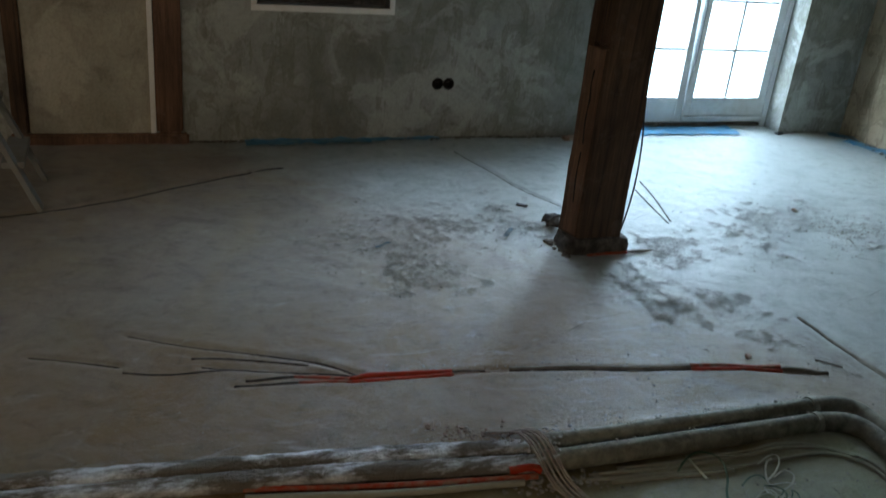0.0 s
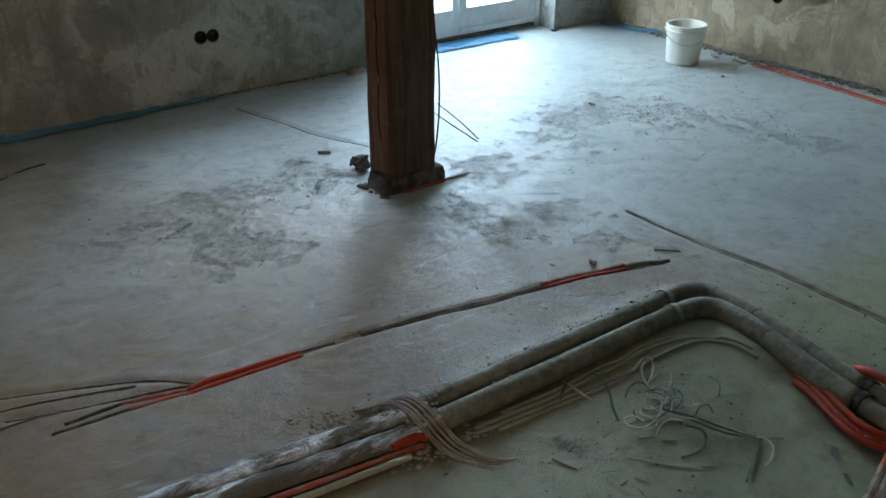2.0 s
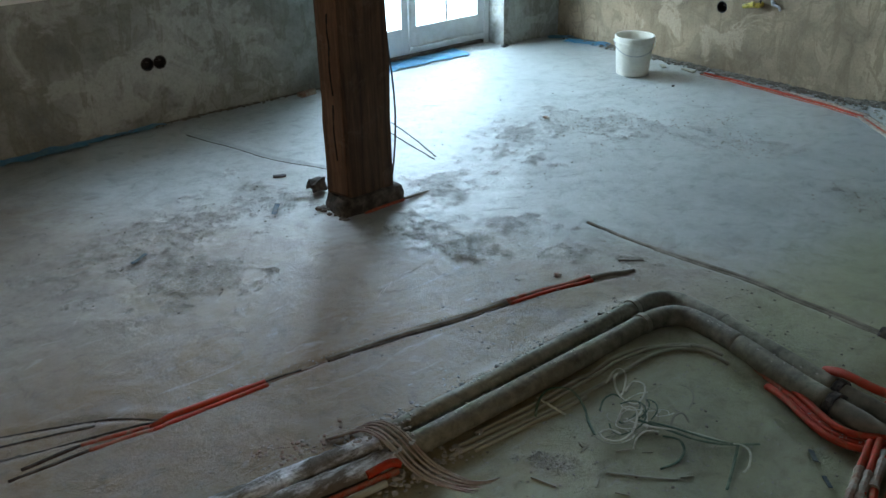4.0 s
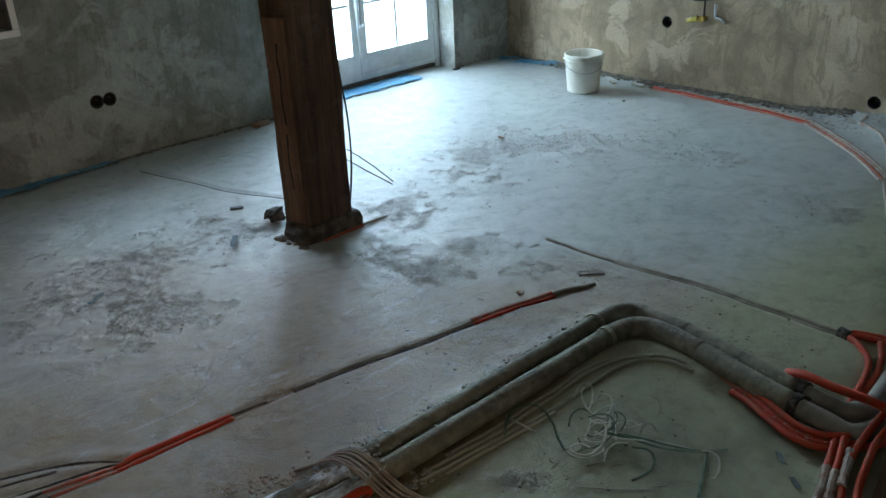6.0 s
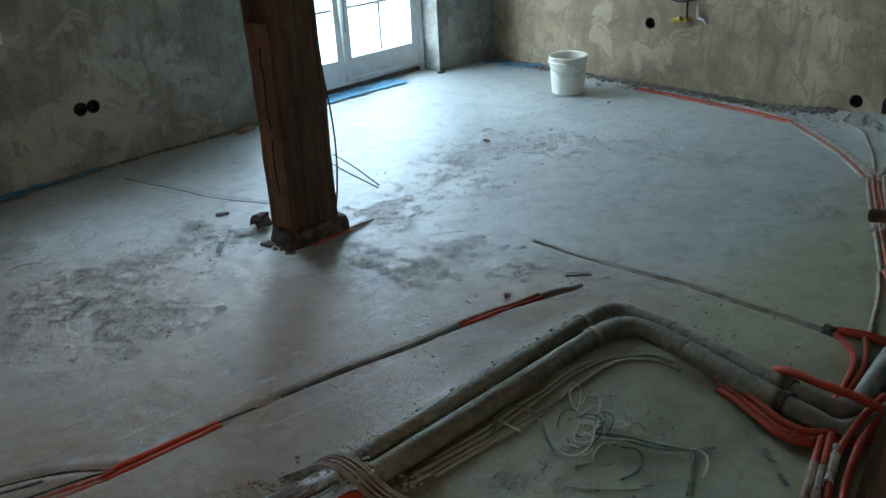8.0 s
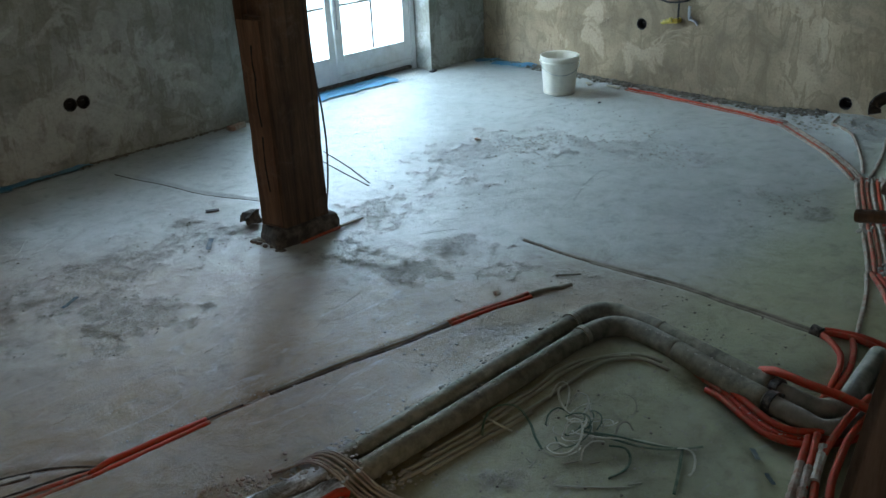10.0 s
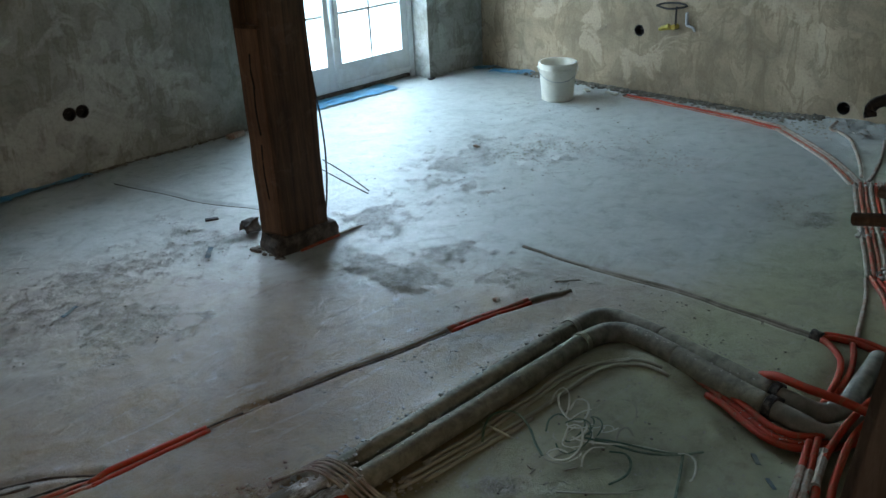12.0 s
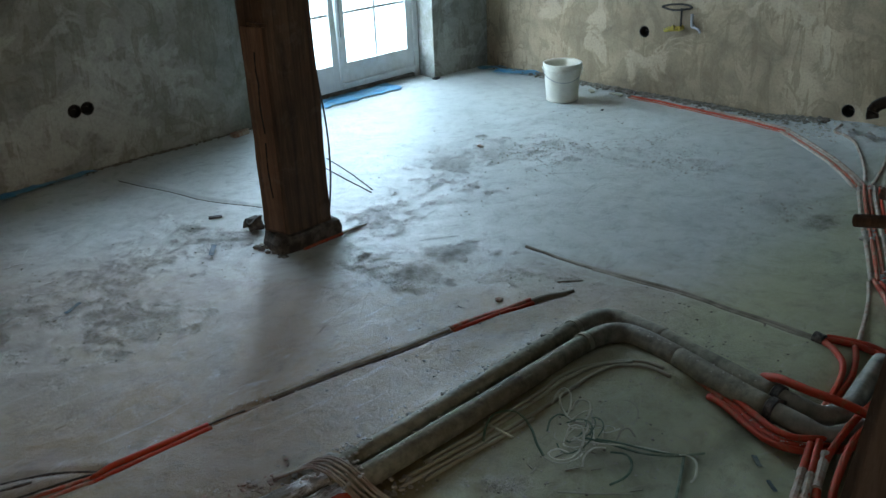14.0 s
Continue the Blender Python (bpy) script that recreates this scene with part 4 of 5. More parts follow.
conduit_run("floor_conduit", "dusty conduit pair half sunk in screed with a bare red stretch", "conduit",
            [("dusty_conduit", offset(B, 0.009), -0.002, 0.0088, "grey_tube"), ("dusty_conduit", offset(B, -0.010), -0.003, 0.0088, "groove"),
             ("red_conduit", offset(B2, 0.009), 0.002, 0.0088, "red_dusty"), ("red_conduit", offset(B2, -0.010), 0.002, 0.0095, "red"),
             ("dusty_conduit", B3, 0.001, 0.0095, "grey_tube")], "conduits in the floor")
L = [(2.58, 2.28), (2.60, 1.94), (2.645, 1.58), (2.645, 1.35), (2.64, 1.14), (2.632, 1.03)]
conduit_run("floor_conduit", "buried grey conduit pair running to a black coupling", "conduit",
            [("dusty_conduit", offset(L, 0.008), -0.001, 0.0085, "grey_tube"), ("dusty_conduit", offset(L[1:], -0.009), -0.001, 0.0085, "grey_tube"),
             ("coupling", [(2.634, 1.055), (2.632, 1.018)], 0.010, 0.022, "black")], "conduits in the floor")
conduit_run("floor_cable", "thin dark cable lying in dusty screed", "cable",
            [("cable", [(1.82, 4.47), (1.96, 3.89), (2.12, 3.53), (2.18, 3.3)], -0.002, 0.0055, "groove")], "cables on the floor")
conduit_run("floor_cable", "thin dark cable lying along the screed edge", "cable",
            [("cable", [(-1.3, 3.50), (-0.58, 3.71), (-0.11, 3.86), (0.56, 4.18), (0.75, 4.24)], 0.000, 0.006, "cable_black")], "cables on the floor")
conduit_run("floor_cable", "two thin dark cables on the bright screed behind the post", "cable",
            [("cable", [(2.76, 3.88), (2.70, 3.62), (2.60, 3.30)], 0.001, 0.0032, "groove"),
             ("cable", [(2.66, 3.78), (2.62, 3.55), (2.57, 3.27)], 0.001, 0.0032, "groove")], "cables on the floor")

# bundle along the east wall, across the floor and into the service corner
RED_E = [(4.86, 3.32), (4.84, 3.0), (4.82, 2.75), (4.78, 2.45), (4.735, 2.19)]
DIAG = [(4.735, 2.19), (4.51, 1.89), (4.30, 1.66), (4.14, 1.52)]
STEM = [(4.14, 1.52), (3.95, 1.44), (3.69, 1.32), (3.40, 1.18), (3.16, 1.07)]
runs = []
for k, d in enumerate((-0.036, -0.010, 0.016)):
    runs.append(("red_conduit", offset(RED_E, d + 0.006 * math.sin(3 * k)), 0.000 + 0.005 * (k % 2), 0.0060, ("red_dusty", "red", "red_dusty")[k]))
runs.append(("crusted_conduit", offset(RED_E[2:], 0.036), 0.004, 0.0085, "crusted"))
for k, d in enumerate((-0.034, -0.016, 0.004, 0.024)):
    runs.append(("crusted_conduit", offset(DIAG, d), 0.001, 0.0085, ("crusted", "red_dusty", "crusted", "crusted")[k]))
for k in range(9):
    d = -0.010 + 0.0225 * k
    runs.append(("crusted_conduit" if k in (0, 3, 5, 8) else "red_conduit", offset(STEM, d), 0.004 + 0.003 * (k % 2), 0.0088, ("crusted", "red_dusty", "red_dusty", "crusted", "red", "crusted", "red_dusty", "red", "crusted")[k]))
runs += [("crusted_conduit", [(4.76, 1.88), (4.66, 1.77), (4.43, 1.63), (4.24, 1.54)], 0.003, 0.0085, "crusted"),
         ("crusted_conduit", [(4.72, 1.62), (4.50, 1.55), (4.36, 1.52), (4.20, 1.49)], 0.003, 0.0085, "crusted"),
         ("crusted_conduit", [(4.9, 1.95), (4.79, 1.94), (4.76, 1.88)], 0.003, 0.0085, "crusted")]
for k in range(6):
    runs.append(("red_conduit", [(3.17 - 0.006 * k, 1.075 - 0.028 * k), (3.05, 0.985 - 0.033 * k), (2.88 - 0.02 * k, 0.88 - 0.05 * k), (2.70, 0.76 - 0.055 * k)], 0.006, 0.0098, ("red_dusty", "red", "red", "red_dusty", "red", "red")[k]))
runs.append(("crusted_edge", [(3.15, 1.085), (2.99, 1.02), (2.69, 0.93)], 0.000, 0.008, "crusted"))
bundle = conduit_run("conduit_bundle", "bundle of red and dust-covered conduits crossing the screed floor", "conduit bundle", runs)
bm = bmesh.new()
dab = random.Random(8)
for x, y in ((4.12, 1.50), (3.56, 1.25), (3.20, 1.07)):
    for k in range(46):
        u, v = dab.gauss(0, 0.028), dab.uniform(-0.16, 0.03)
        px, py = x + u - 0.42 * v, y + 0.9 * v + 0.4 * u
        lump(bm, (px, py, level(px, py) + 0.008), dab.uniform(0.006, 0.018), k, 0.6)
tagged(part("mortar_dab", bm, M["crumb"], bundle, "pale mortar dabs holding the conduits"), kind="stuff")

# service corner
conduit_run("red_conduit_branch", "bright red conduits leaving a black coupling", "conduit",
            [("red_conduit", [(2.632, 1.02), (2.655, 0.97), (2.672, 0.92), (2.675, 0.80), (2.67, 0.6)], 0.010, 0.0108, "red"),
             ("red_conduit", [(2.650, 1.02), (2.68, 0.96), (2.70, 0.88), (2.70, 0.6)], 0.010, 0.0108, "red"),
             ("red_conduit", [(2.622, 1.015), (2.59, 0.965), (2.545, 0.92), (2.47, 0.892), (2.36, 0.875), (2.30, 0.87)], 0.010, 0.0108, "red"),
             ("red_conduit", [(2.66, 0.93), (2.60, 0.90), (2.50, 0.872), (2.38, 0.862), (2.32, 0.855)], 0.008, 0.0105, "red")], "service conduits")
LOOP = [(2.125, 1.135), (2.105, 1.07), (2.06, 0.97), (2.035, 0.90), (2.04, 0.84), (2.08, 0.785), (2.15, 0.735), (2.25, 0.69), (2.4, 0.65)]
t = thing("red_conduit_loop", "red conduits looping round the end of lagged pipes", "conduit", "service conduits")
for k, (d, z) in enumerate(((-0.018, 0.004), (0.002, 0.006), (0.016, 0.022))):
    bm = bmesh.new()
    tube(bm, [(x, y, z + (-0.006 if i == 0 else 0)) for i, (x, y) in enumerate(offset(LOOP, d))], 0.0105, 10, 0.012, seed=k)
    part("red_conduit", bm, M["red"], t, smooth=True)
for k, d in enumerate((-0.03, -0.005, 0.02)):
    bm = bmesh.new()
    tube(bm, [(2.15 + d * 0.3, 1.20 + d, 0.0), (2.135 + d * 0.3, 1.16 + d * 0.6, 0.008), (2.115 + d * 0.4, 1.10 + d * 0.3, 0.014)], 0.005, 6, 0.012)
    part("frayed_end", bm, M["red_dusty"], t)
t = thing("red_conduit_crossing", "single red conduit lying over the lagged pipes", "conduit", "service conduits")
bm = bmesh.new()
tube(bm, [(2.24, 1.035, 0.050), (2.205, 0.97, 0.088), (2.195, 0.88, 0.092), (2.20, 0.76, 0.090), (2.21, 0.60, 0.06)], 0.0135, 10, 0.012)
part("red_conduit", bm, M["red"], t, smooth=True)
t = thing("red_conduit_down", "red conduits with mortar-crusted ends running along the screed", "conduit", "service conduits")
for k, pts in enumerate(([(2.06, 0.80, 0.02), (1.97, 0.775, 0.016), (1.88, 0.748, 0.012), (1.70, 0.70, 0.010)], [(2.08, 0.785, 0.025), (1.98, 0.755, 0.018), (1.88, 0.726, 0.014), (1.70, 0.665, 0.010)],
                         [(2.30, 0.735, 0.06), (2.20, 0.742, 0.055), (2.09, 0.745, 0.03), (1.98, 0.732, 0.018), (1.88, 0.700, 0.014), (1.70, 0.63, 0.01)],
                         [(2.25, 0.705, 0.05), (2.12, 0.712, 0.035), (2.0, 0.693, 0.018), (1.90, 0.668, 0.014), (1.72, 0.60, 0.01)])):
    bm = bmesh.new()
    tube(bm, pts, 0.0108, 10, 0.012, seed=k)
    part("red_conduit", bm, M["red"], t, smooth=True)
    a = Vector(pts[2 if k < 2 else 3])
    bm = bmesh.new()
    if k < 3:
        tube(bm, [a + Vector((0.06, 0.018, 0.004)), a + Vector((-0.0, 0, 0.002)), a + Vector((-0.09, -0.025, 0.0))], 0.0125, 9, 0.010, 0.22, seed=k)
        part("mortar_crust", bm, M["crusted"], t, "pale mortar crust")

# grey cables over the pipes, curved cables beside them
t = thing("cable_bunch", "bunch of dusty mauve-grey cables laid over the lagged pipes", "cable")
for k in range(6):
    bm = bmesh.new()
    d = 0.0125 * k + 0.004 * math.sin(5 * k)
    tube(bm, [(0.965 + d, 1.79 - 0.006 * k, 0.004), (1.0 + d, 1.735, 0.040), (1.02 + d, 1.672, 0.075), (1.03 + d, 1.60, 0.076), (1.045 + d, 1.545, 0.040), (1.065 + 1.0 * d, 1.50, 0.008), (1.09 + 1.2 * d, 1.45 - 0.01 * k, -0.002), (1.14 + 1.5 * d, 1.37, -0.009)],
         0.0038, 8, 0.02, seed=k)
    part("cable", bm, M["cable_mauve"], t, smooth=True)
t = thing("curved_cables", "three dusty pale cables curving over the screed", "cable")
for k, pts in enumerate(([(1.18, 1.515), (1.33, 1.501), (1.64, 1.472), (1.80, 1.466), (1.93, 1.463), (2.036, 1.448), (2.081, 1.408), (2.106, 1.338), (2.103, 1.27)],
                         [(1.22, 1.535), (1.45, 1.515), (1.62, 1.512), (1.79, 1.508), (1.92, 1.495), (2.028, 1.474), (2.092, 1.434), (2.119, 1.364), (2.124, 1.307)],
                         [(1.30, 1.545), (1.53, 1.534), (1.70, 1.530), (1.83, 1.520), (1.93, 1.508), (2.04, 1.468), (2.10, 1.41)], [(1.25, 1.49), (1.40, 1.478), (1.55, 1.462), (1.66, 1.455)])):
    bm = bmesh.new()
    tube(bm, on_floor([(p[0], p[1]) for p in smooth_line([(*p, 0) for p in pts], 0.04)], 0.001), 0.0068, 8, 0.02, 0.06, seed=k)
    part("cable", bm, M["cable_pale"], t, smooth=True)


def build_cable_tangle():
    t = thing("cable_tangle", "tangle of pale and green cable sheath strips on the screed", "cable scraps")
    rng = random.Random(11)

    def strip(pts, r, m, flat=0.45):
        bm = bmesh.new()
        tube(bm, [(x, y, level(x, y) + z) for x, y, z in pts], 0.86 * r, 7, 0.012, flat=flat)
        part("strip", bm, M[m], t)

    for k in range(18):
        cx, cy = rng.gauss(1.65, 0.055), rng.gauss(1.27, 0.055)
        rad, a0, sweep = rng.uniform(0.03, 0.07), rng.uniform(0, 6.3), rng.uniform(1.6, 4.0)
        pts = []
        for i in range(8):
            a = a0 + sweep * i / 7
            pts.append((cx + rad * math.cos(a), cy + 0.7 * rad * math.sin(a), 0.004 + 0.022 * abs(math.sin(a * 0.7 + k))))
        strip(pts, rng.uniform(0.0022, 0.0034), ("cable_pale", "cable_green", "strip_pale")[k % 3])
    # an arched green ribbon and the pale flat piece under it
    strip([(1.475, 1.485, 0.006), (1.52, 1.517, 0.02), (1.57, 1.53, 0.03), (1.612, 1.50, 0.032), (1.621, 1.463, 0.026), (1.60, 1.41, 0.016), (1.567, 1.366, 0.01), (1.54, 1.318, 0.006)], 0.0046, "cable_green")
    strip([(1.541, 1.542, 0.012), (1.543, 1.49, 0.010), (1.546, 1.433, 0.006)], 0.0058, "strip_pale")
    # coils
    strip([(1.75, 1.459, 0.006), (1.79, 1.469, 0.02), (1.814, 1.461, 0.028), (1.806, 1.432, 0.026), (1.763, 1.399, 0.014), (1.732, 1.388, 0.006)], 0.0038, "strip_pale")
    strip([(1.756, 1.389, 0.012), (1.793, 1.392, 0.03), (1.799, 1.358, 0.034), (1.768, 1.331, 0.026), (1.727, 1.325, 0.016), (1.716, 1.363, 0.016), (1.733, 1.406, 0.022), (1.761, 1.437, 0.03), (1.795, 1.455, 0.022)], 0.0042, "strip_pale")
    strip([(1.728, 1.393, 0.012), (1.718, 1.343, 0.010), (1.745, 1.305, 0.010), (1.80, 1.353, 0.014)], 0.0042, "cable_pale")
    strip([(1.637, 1.384, 0.005), (1.678, 1.405, 0.012), (1.714, 1.40, 0.016), (1.723, 1.381, 0.010)], 0.0036, "cable_green")
    strip([(1.743, 1.299, 0.010), (1.70, 1.268, 0.012), (1.666, 1.238, 0.010)], 0.0045, "strip_pale")
    strip([(1.63, 1.312, 0.010), (1.669, 1.326, 0.030), (1.684, 1.30, 0.036), (1.66, 1.27, 0.030), (1.616, 1.249, 0.018), (1.567, 1.25, 0.012), (1.541, 1.278, 0.012), (1.545, 1.305, 0.016), (1.574, 1.296, 0.020), (1.587, 1.266, 0.014)], 0.0040, "strip_pale")
    # the long strips trailing off the tangle
    strip([(1.653, 1.301, 0.014), (1.649, 1.265, 0.02), (1.679, 1.208, 0.022), (1.738, 1.135, 0.018), (1.783, 1.053, 0.012), (1.808, 1.025, 0.010), (1.792, 0.991, 0.012), (1.744, 0.965, 0.008), (1.719, 0.964, 0.004)], 0.0042, "strip_pale")
    strip([(1.668, 1.272, 0.018), (1.689, 1.20, 0.020), (1.718, 1.122, 0.016), (1.756, 1.072, 0.012), (1.80, 1.035, 0.010), (1.853, 1.002, 0.005)], 0.0052, "cable_green")
    strip([(1.675, 1.24, 0.026), (1.71, 1.175, 0.024), (1.75, 1.10, 0.016), (1.79, 1.045, 0.012)], 0.0048, "cable_green")
    strip([(1.80, 1.034, 0.008), (1.714, 0.992, 0.006), (1.627, 0.952, 0.005)], 0.0050, "cable_green")
    strip([(1.67, 1.187, 0.012), (1.691, 1.148, 0.012), (1.669, 1.114, 0.008), (1.622, 1.10, 0.005), (1.566, 1.112, 0.004)], 0.0046, "cable_green")
    strip([(1.571, 1.207, 0.005), (1.603, 1.223, 0.016), (1.641, 1.22, 0.024), (1.67, 1.202, 0.018)], 0.0036, "strip_pale")
    strip([(1.711, 1.196, 0.012), (1.759, 1.214, 0.022), (1.788, 1.207, 0.018), (1.781, 1.182, 0.006)], 0.0036, "cable_pale")
    strip([(1.449, 1.196, 0.003), (1.511, 1.119, 0.003), (1.578, 1.047, 0.003)], 0.0040, "cable_pale")


build_cable_tangle()


# ---------------------------------------------------------------- pipe stubs on the east wall
def build_wall_valve():
    v = thing("wall_valve", "capped pipe stubs with yellow valve on the plaster", "valve", at=(EAST, 3.05, 0.5))
    o = Vector((EAST, 3.05, 0.5))

    def loc(y, z, out):
        return (-out, y - o.y, z - o.z)
    bm = bmesh.new()
    tube(bm, [loc(3.055, 0.455, -0.01), loc(3.055, 0.455, 0.05)], 0.016, 12, 0.02)
    tube(bm, [loc(3.055, 0.455, 0.045), loc(3.12, 0.445, 0.055)], 0.013, 10, 0.02)
    part("stub", bm, M["brass"], v, "brass pipe stub")
    bm = bmesh.new()
    tube(bm, [loc(3.075, 0.462, 0.055), loc(3.105, 0.452, 0.057), loc(3.145, 0.440, 0.058)], 0.0145, 12, 0.01, 0.18, seed=2)
    part("cap", bm, M["yellow"], v, "yellow cap")
    bm = bmesh.new()
    tube(bm, [loc(3.048, 0.46, 0.03), loc(3.048, 0.58, 0.03)], 0.006, 8, 0.03)
    part("stem", bm, M["iron"], v)
    bm = bmesh.new()
    tube(bm, [loc(3.19, 0.575, 0.03), loc(3.10, 0.566, 0.05), loc(3.02, 0.575, 0.04), loc(2.98, 0.588, 0.02), loc(3.04, 0.600, 0.015), loc(3.14, 0.592, 0.02), loc(3.19, 0.577, 0.03)], 0.006, 8, 0.02)
    part("bar", bm, M["iron"], v, "black iron bar")
    bm = bmesh.new()
    tube(bm, [loc(2.975, 0.475, 0.0), loc(2.97, 0.48, 0.03), loc(2.972, 0.55, 0.032)], 0.009, 8, 0.02)
    tube(bm, [loc(2.975, 0.47, 0.02), loc(2.925, 0.462, 0.03), loc(2.91, 0.44, 0.03)], 0.008, 8, 0.02)
    part("tap", bm, M["steel"], v, "grey steel tap")


build_wall_valve()


# ---------------------------------------------------------------- stepladder
def build_ladder():
    l = thing("stepladder", "dusty grey aluminium stepladder standing open by the wall", "stepladder", at=(-0.42, 3.97, 0))
    top = 1.55
    lean = 0.42

    def bar(name, a, b, w, d):
        bm = bmesh.new()
        a, b = Vector(a), Vector(b)
        add_box(bm, (-w, -d, -(b - a).length), (w, d, 0), 0.004, look(a, b))
        part(name, bm, M["alu"], l)
    for y in (-0.19, 0.19):
        bar("rail", (0.0, y, 0.0), (-lean * top, y * 0.8, top), 0.032, 0.012)
        bar("back_rail", (-1.15, y * 1.05, 0.0), (-lean * top - 0.06, y * 0.8, top), 0.022, 0.010)
    for k in range(1, 7):
        z = 0.225 * k
        x, h = -lean * z, 0.19 * (1 - 0.2 * z / top)
        part("tread", boxes(((x - 0.05, -h, z - 0.03), (x + 0.045, h, z)), bevel=0.006), M["alu"], l)
    part("platform", boxes(((-lean * top - 0.16, -0.16, top - 0.01), (-lean * top + 0.05, 0.16, top + 0.02)), bevel=0.008), M["alu"], l)
    part("brace", boxes(((-0.98, -0.18, 0.26), (-0.95, 0.18, 0.30))), M["alu"], l)


build_ladder()


# ---------------------------------------------------------------- blue film, rubble and scraps
def film(name, label, cx, cy, lx, ly, turn, seed, fold=0.012, m="film"):
    bm = bmesh.new()
    n, cols = 26, 12
    rng = random.Random(seed)
    edge0 = [rng.uniform(-0.16, 0.16) for _ in range(n + 1)]
    edge1 = [rng.uniform(-0.16, 0.16) for _ in range(n + 1)]
    ca, sa = math.cos(turn), math.sin(turn)
    g = []
    for i in range(n + 1):
        row = []
        for j in range(cols + 1):
            v = j / cols - 0.5
            v += (edge0[i] if v < 0 else edge1[i]) * abs(v)
            u = (i / n - 0.5) * lx
            x, y = cx + u * ca - v * ly * sa, cy + u * sa + v * ly * ca
            row.append(bm.verts.new((x, y, level(x, y) + 0.004 + fold * (0.5 + 0.5 * noise.noise((x * 14, y * 14, seed))) ** 2)))
        g.append(row)
    for i in range(n):
        for j in range(cols):
            bm.faces.new((g[i][j], g[i + 1][j], g[i + 1][j + 1], g[i][j + 1]))
    ext = bmesh.ops.extrude_face_region(bm, geom=bm.faces[:], use_keep_orig=True)
    for v in ext["geom"]:
        if isinstance(v, bmesh.types.BMVert):
            v.co.z += 0.0015
    return tagged(mesh_object(name, bm, M[m]), label, "plastic film", "blue film scraps")


film("plastic_film", "torn blue plastic film along the plaster wall", 0.98, 4.675, 0.74, 0.09, 0.0, 1, 0.03)
film("plastic_film", "torn blue plastic film along the plaster wall", 1.55, 4.70, 0.50, 0.06, 0.0, 2, 0.02)
film("plastic_film", "dusty blue plastic film on the threshold of the door", 3.58, 4.80, 0.98, 0.185, -0.03, 3, 0.016)
film("plastic_film", "crumpled blue plastic film in the room corner", 4.90, 4.36, 0.34, 0.10, 1.85, 4, 0.03)
film("plastic_film", "crumpled blue plastic film in the room corner", 4.92, 4.62, 0.22, 0.08, 2.6, 5, 0.02)
film("plastic_film", "small blue plastic scrap on the screed", 1.66, 3.25, 0.11, 0.022, 0.9, 6, 0.03, "film_dusty")
film("plastic_film", "small blue plastic scrap on the screed", 1.02, 3.20, 0.08, 0.014, 0.4, 7, 0.012, "film_dusty")
film("plastic_film", "dusty blue plastic scraps at the screed edge", 1.915, 0.88, 0.055, 0.014, 0.75, 8, 0.012, "film_dusty")
film("plastic_film", "dusty blue plastic scraps at the screed edge", 1.84, 0.80, 0.045, 0.012, 0.9, 9, 0.012, "film_dusty")


def heap(name, label, places, sizes, m, category, seed, lift=0.35, height=None, squash=0.42):
    rng = random.Random(seed)
    bm = bmesh.new()
    for k, (x, y) in enumerate(places):
        s = rng.uniform(*sizes)
        lump(bm, (x, y, (level(x, y) if height is None else height) + s * lift), s, seed * 1000 + k, squash)
    return tagged(mesh_object(name, bm, M[m]), label, category, kind="stuff")


rng = random.Random(21)
heap("rubble_strip", "dark mortar rubble along the foot of the plaster wall",
     [(min(EAST - 0.012, EAST - 0.008 - abs(rng.gauss(0, 0.042))), rng.uniform(2.05, 4.6)) for _ in range(1500)], (0.005, 0.019), "rubble", "rubble", 1)
heap("rubble_strip", "dark mortar crumbs along the foot of the grey wall",
     [(rng.uniform(0.3, 2.9), NORTH - 0.008 - abs(rng.gauss(0, 0.016))) for _ in range(750)], (0.004, 0.014), "rubble", "rubble", 2)
heap("mortar_mound", "heaped pale mortar crumbs in the corner by the conduits",
     [(min(EAST - 0.02, rng.gauss(4.84, 0.09)), rng.gauss(1.95, 0.16)) for _ in range(170)], (0.003, 0.013), "crumb", "rubble", 3)
crumbs = []
for pts, w in ROUGH_BANDS:
    n = int(150 * sum(math.hypot(b[0] - a[0], b[1] - a[1]) for a, b in zip(pts, pts[1:])))
    for _ in range(n):
        (a, b) = rng.choice(list(zip(pts, pts[1:])))
        t = rng.random()
        crumbs.append((a[0] + (b[0] - a[0]) * t + rng.gauss(0, w * 0.5), a[1] + (b[1] - a[1]) * t + rng.gauss(0, w * 0.5)))
heap("mortar_crumbs", "small mortar crumbs strewn over the rough screed patches", crumbs, (0.001, 0.0045), "crumb", "crumbs", 4)
heap("mortar_crumbs", "sparse small crumbs strewn over the screed floor",
     [(rng.uniform(-0.8, 4.8), rng.uniform(0.9, 4.6)) for _ in range(700)], (0.001, 0.0036), "crumb", "crumbs", 5)
heap("mortar_crumbs", "pale crumbs and grit round the lagged pipes and cable scraps",
     [(rng.uniform(1.1, 2.1), rng.uniform(0.8, 1.55)) for _ in range(420)] + [(rng.uniform(1.0, 2.3), rng.gauss(1.75, 0.05)) for _ in range(200)]
     + [(rng.uniform(2.28, 2.5), rng.uniform(1.0, 1.6)) for _ in range(120)], (0.001, 0.005), "crumb", "crumbs", 6)
heap("mortar_crust", "dried mortar splashes stuck on top of the lagged pipes",
     [(x, (1.662 if k % 2 else 1.584) + rng.gauss(0, 0.012)) for k, x in enumerate(rng.uniform(1.15, 2.1) for _ in range(70))], (0.0025, 0.007), "cable_pale", "mortar", 7, 0.0, 0.067)


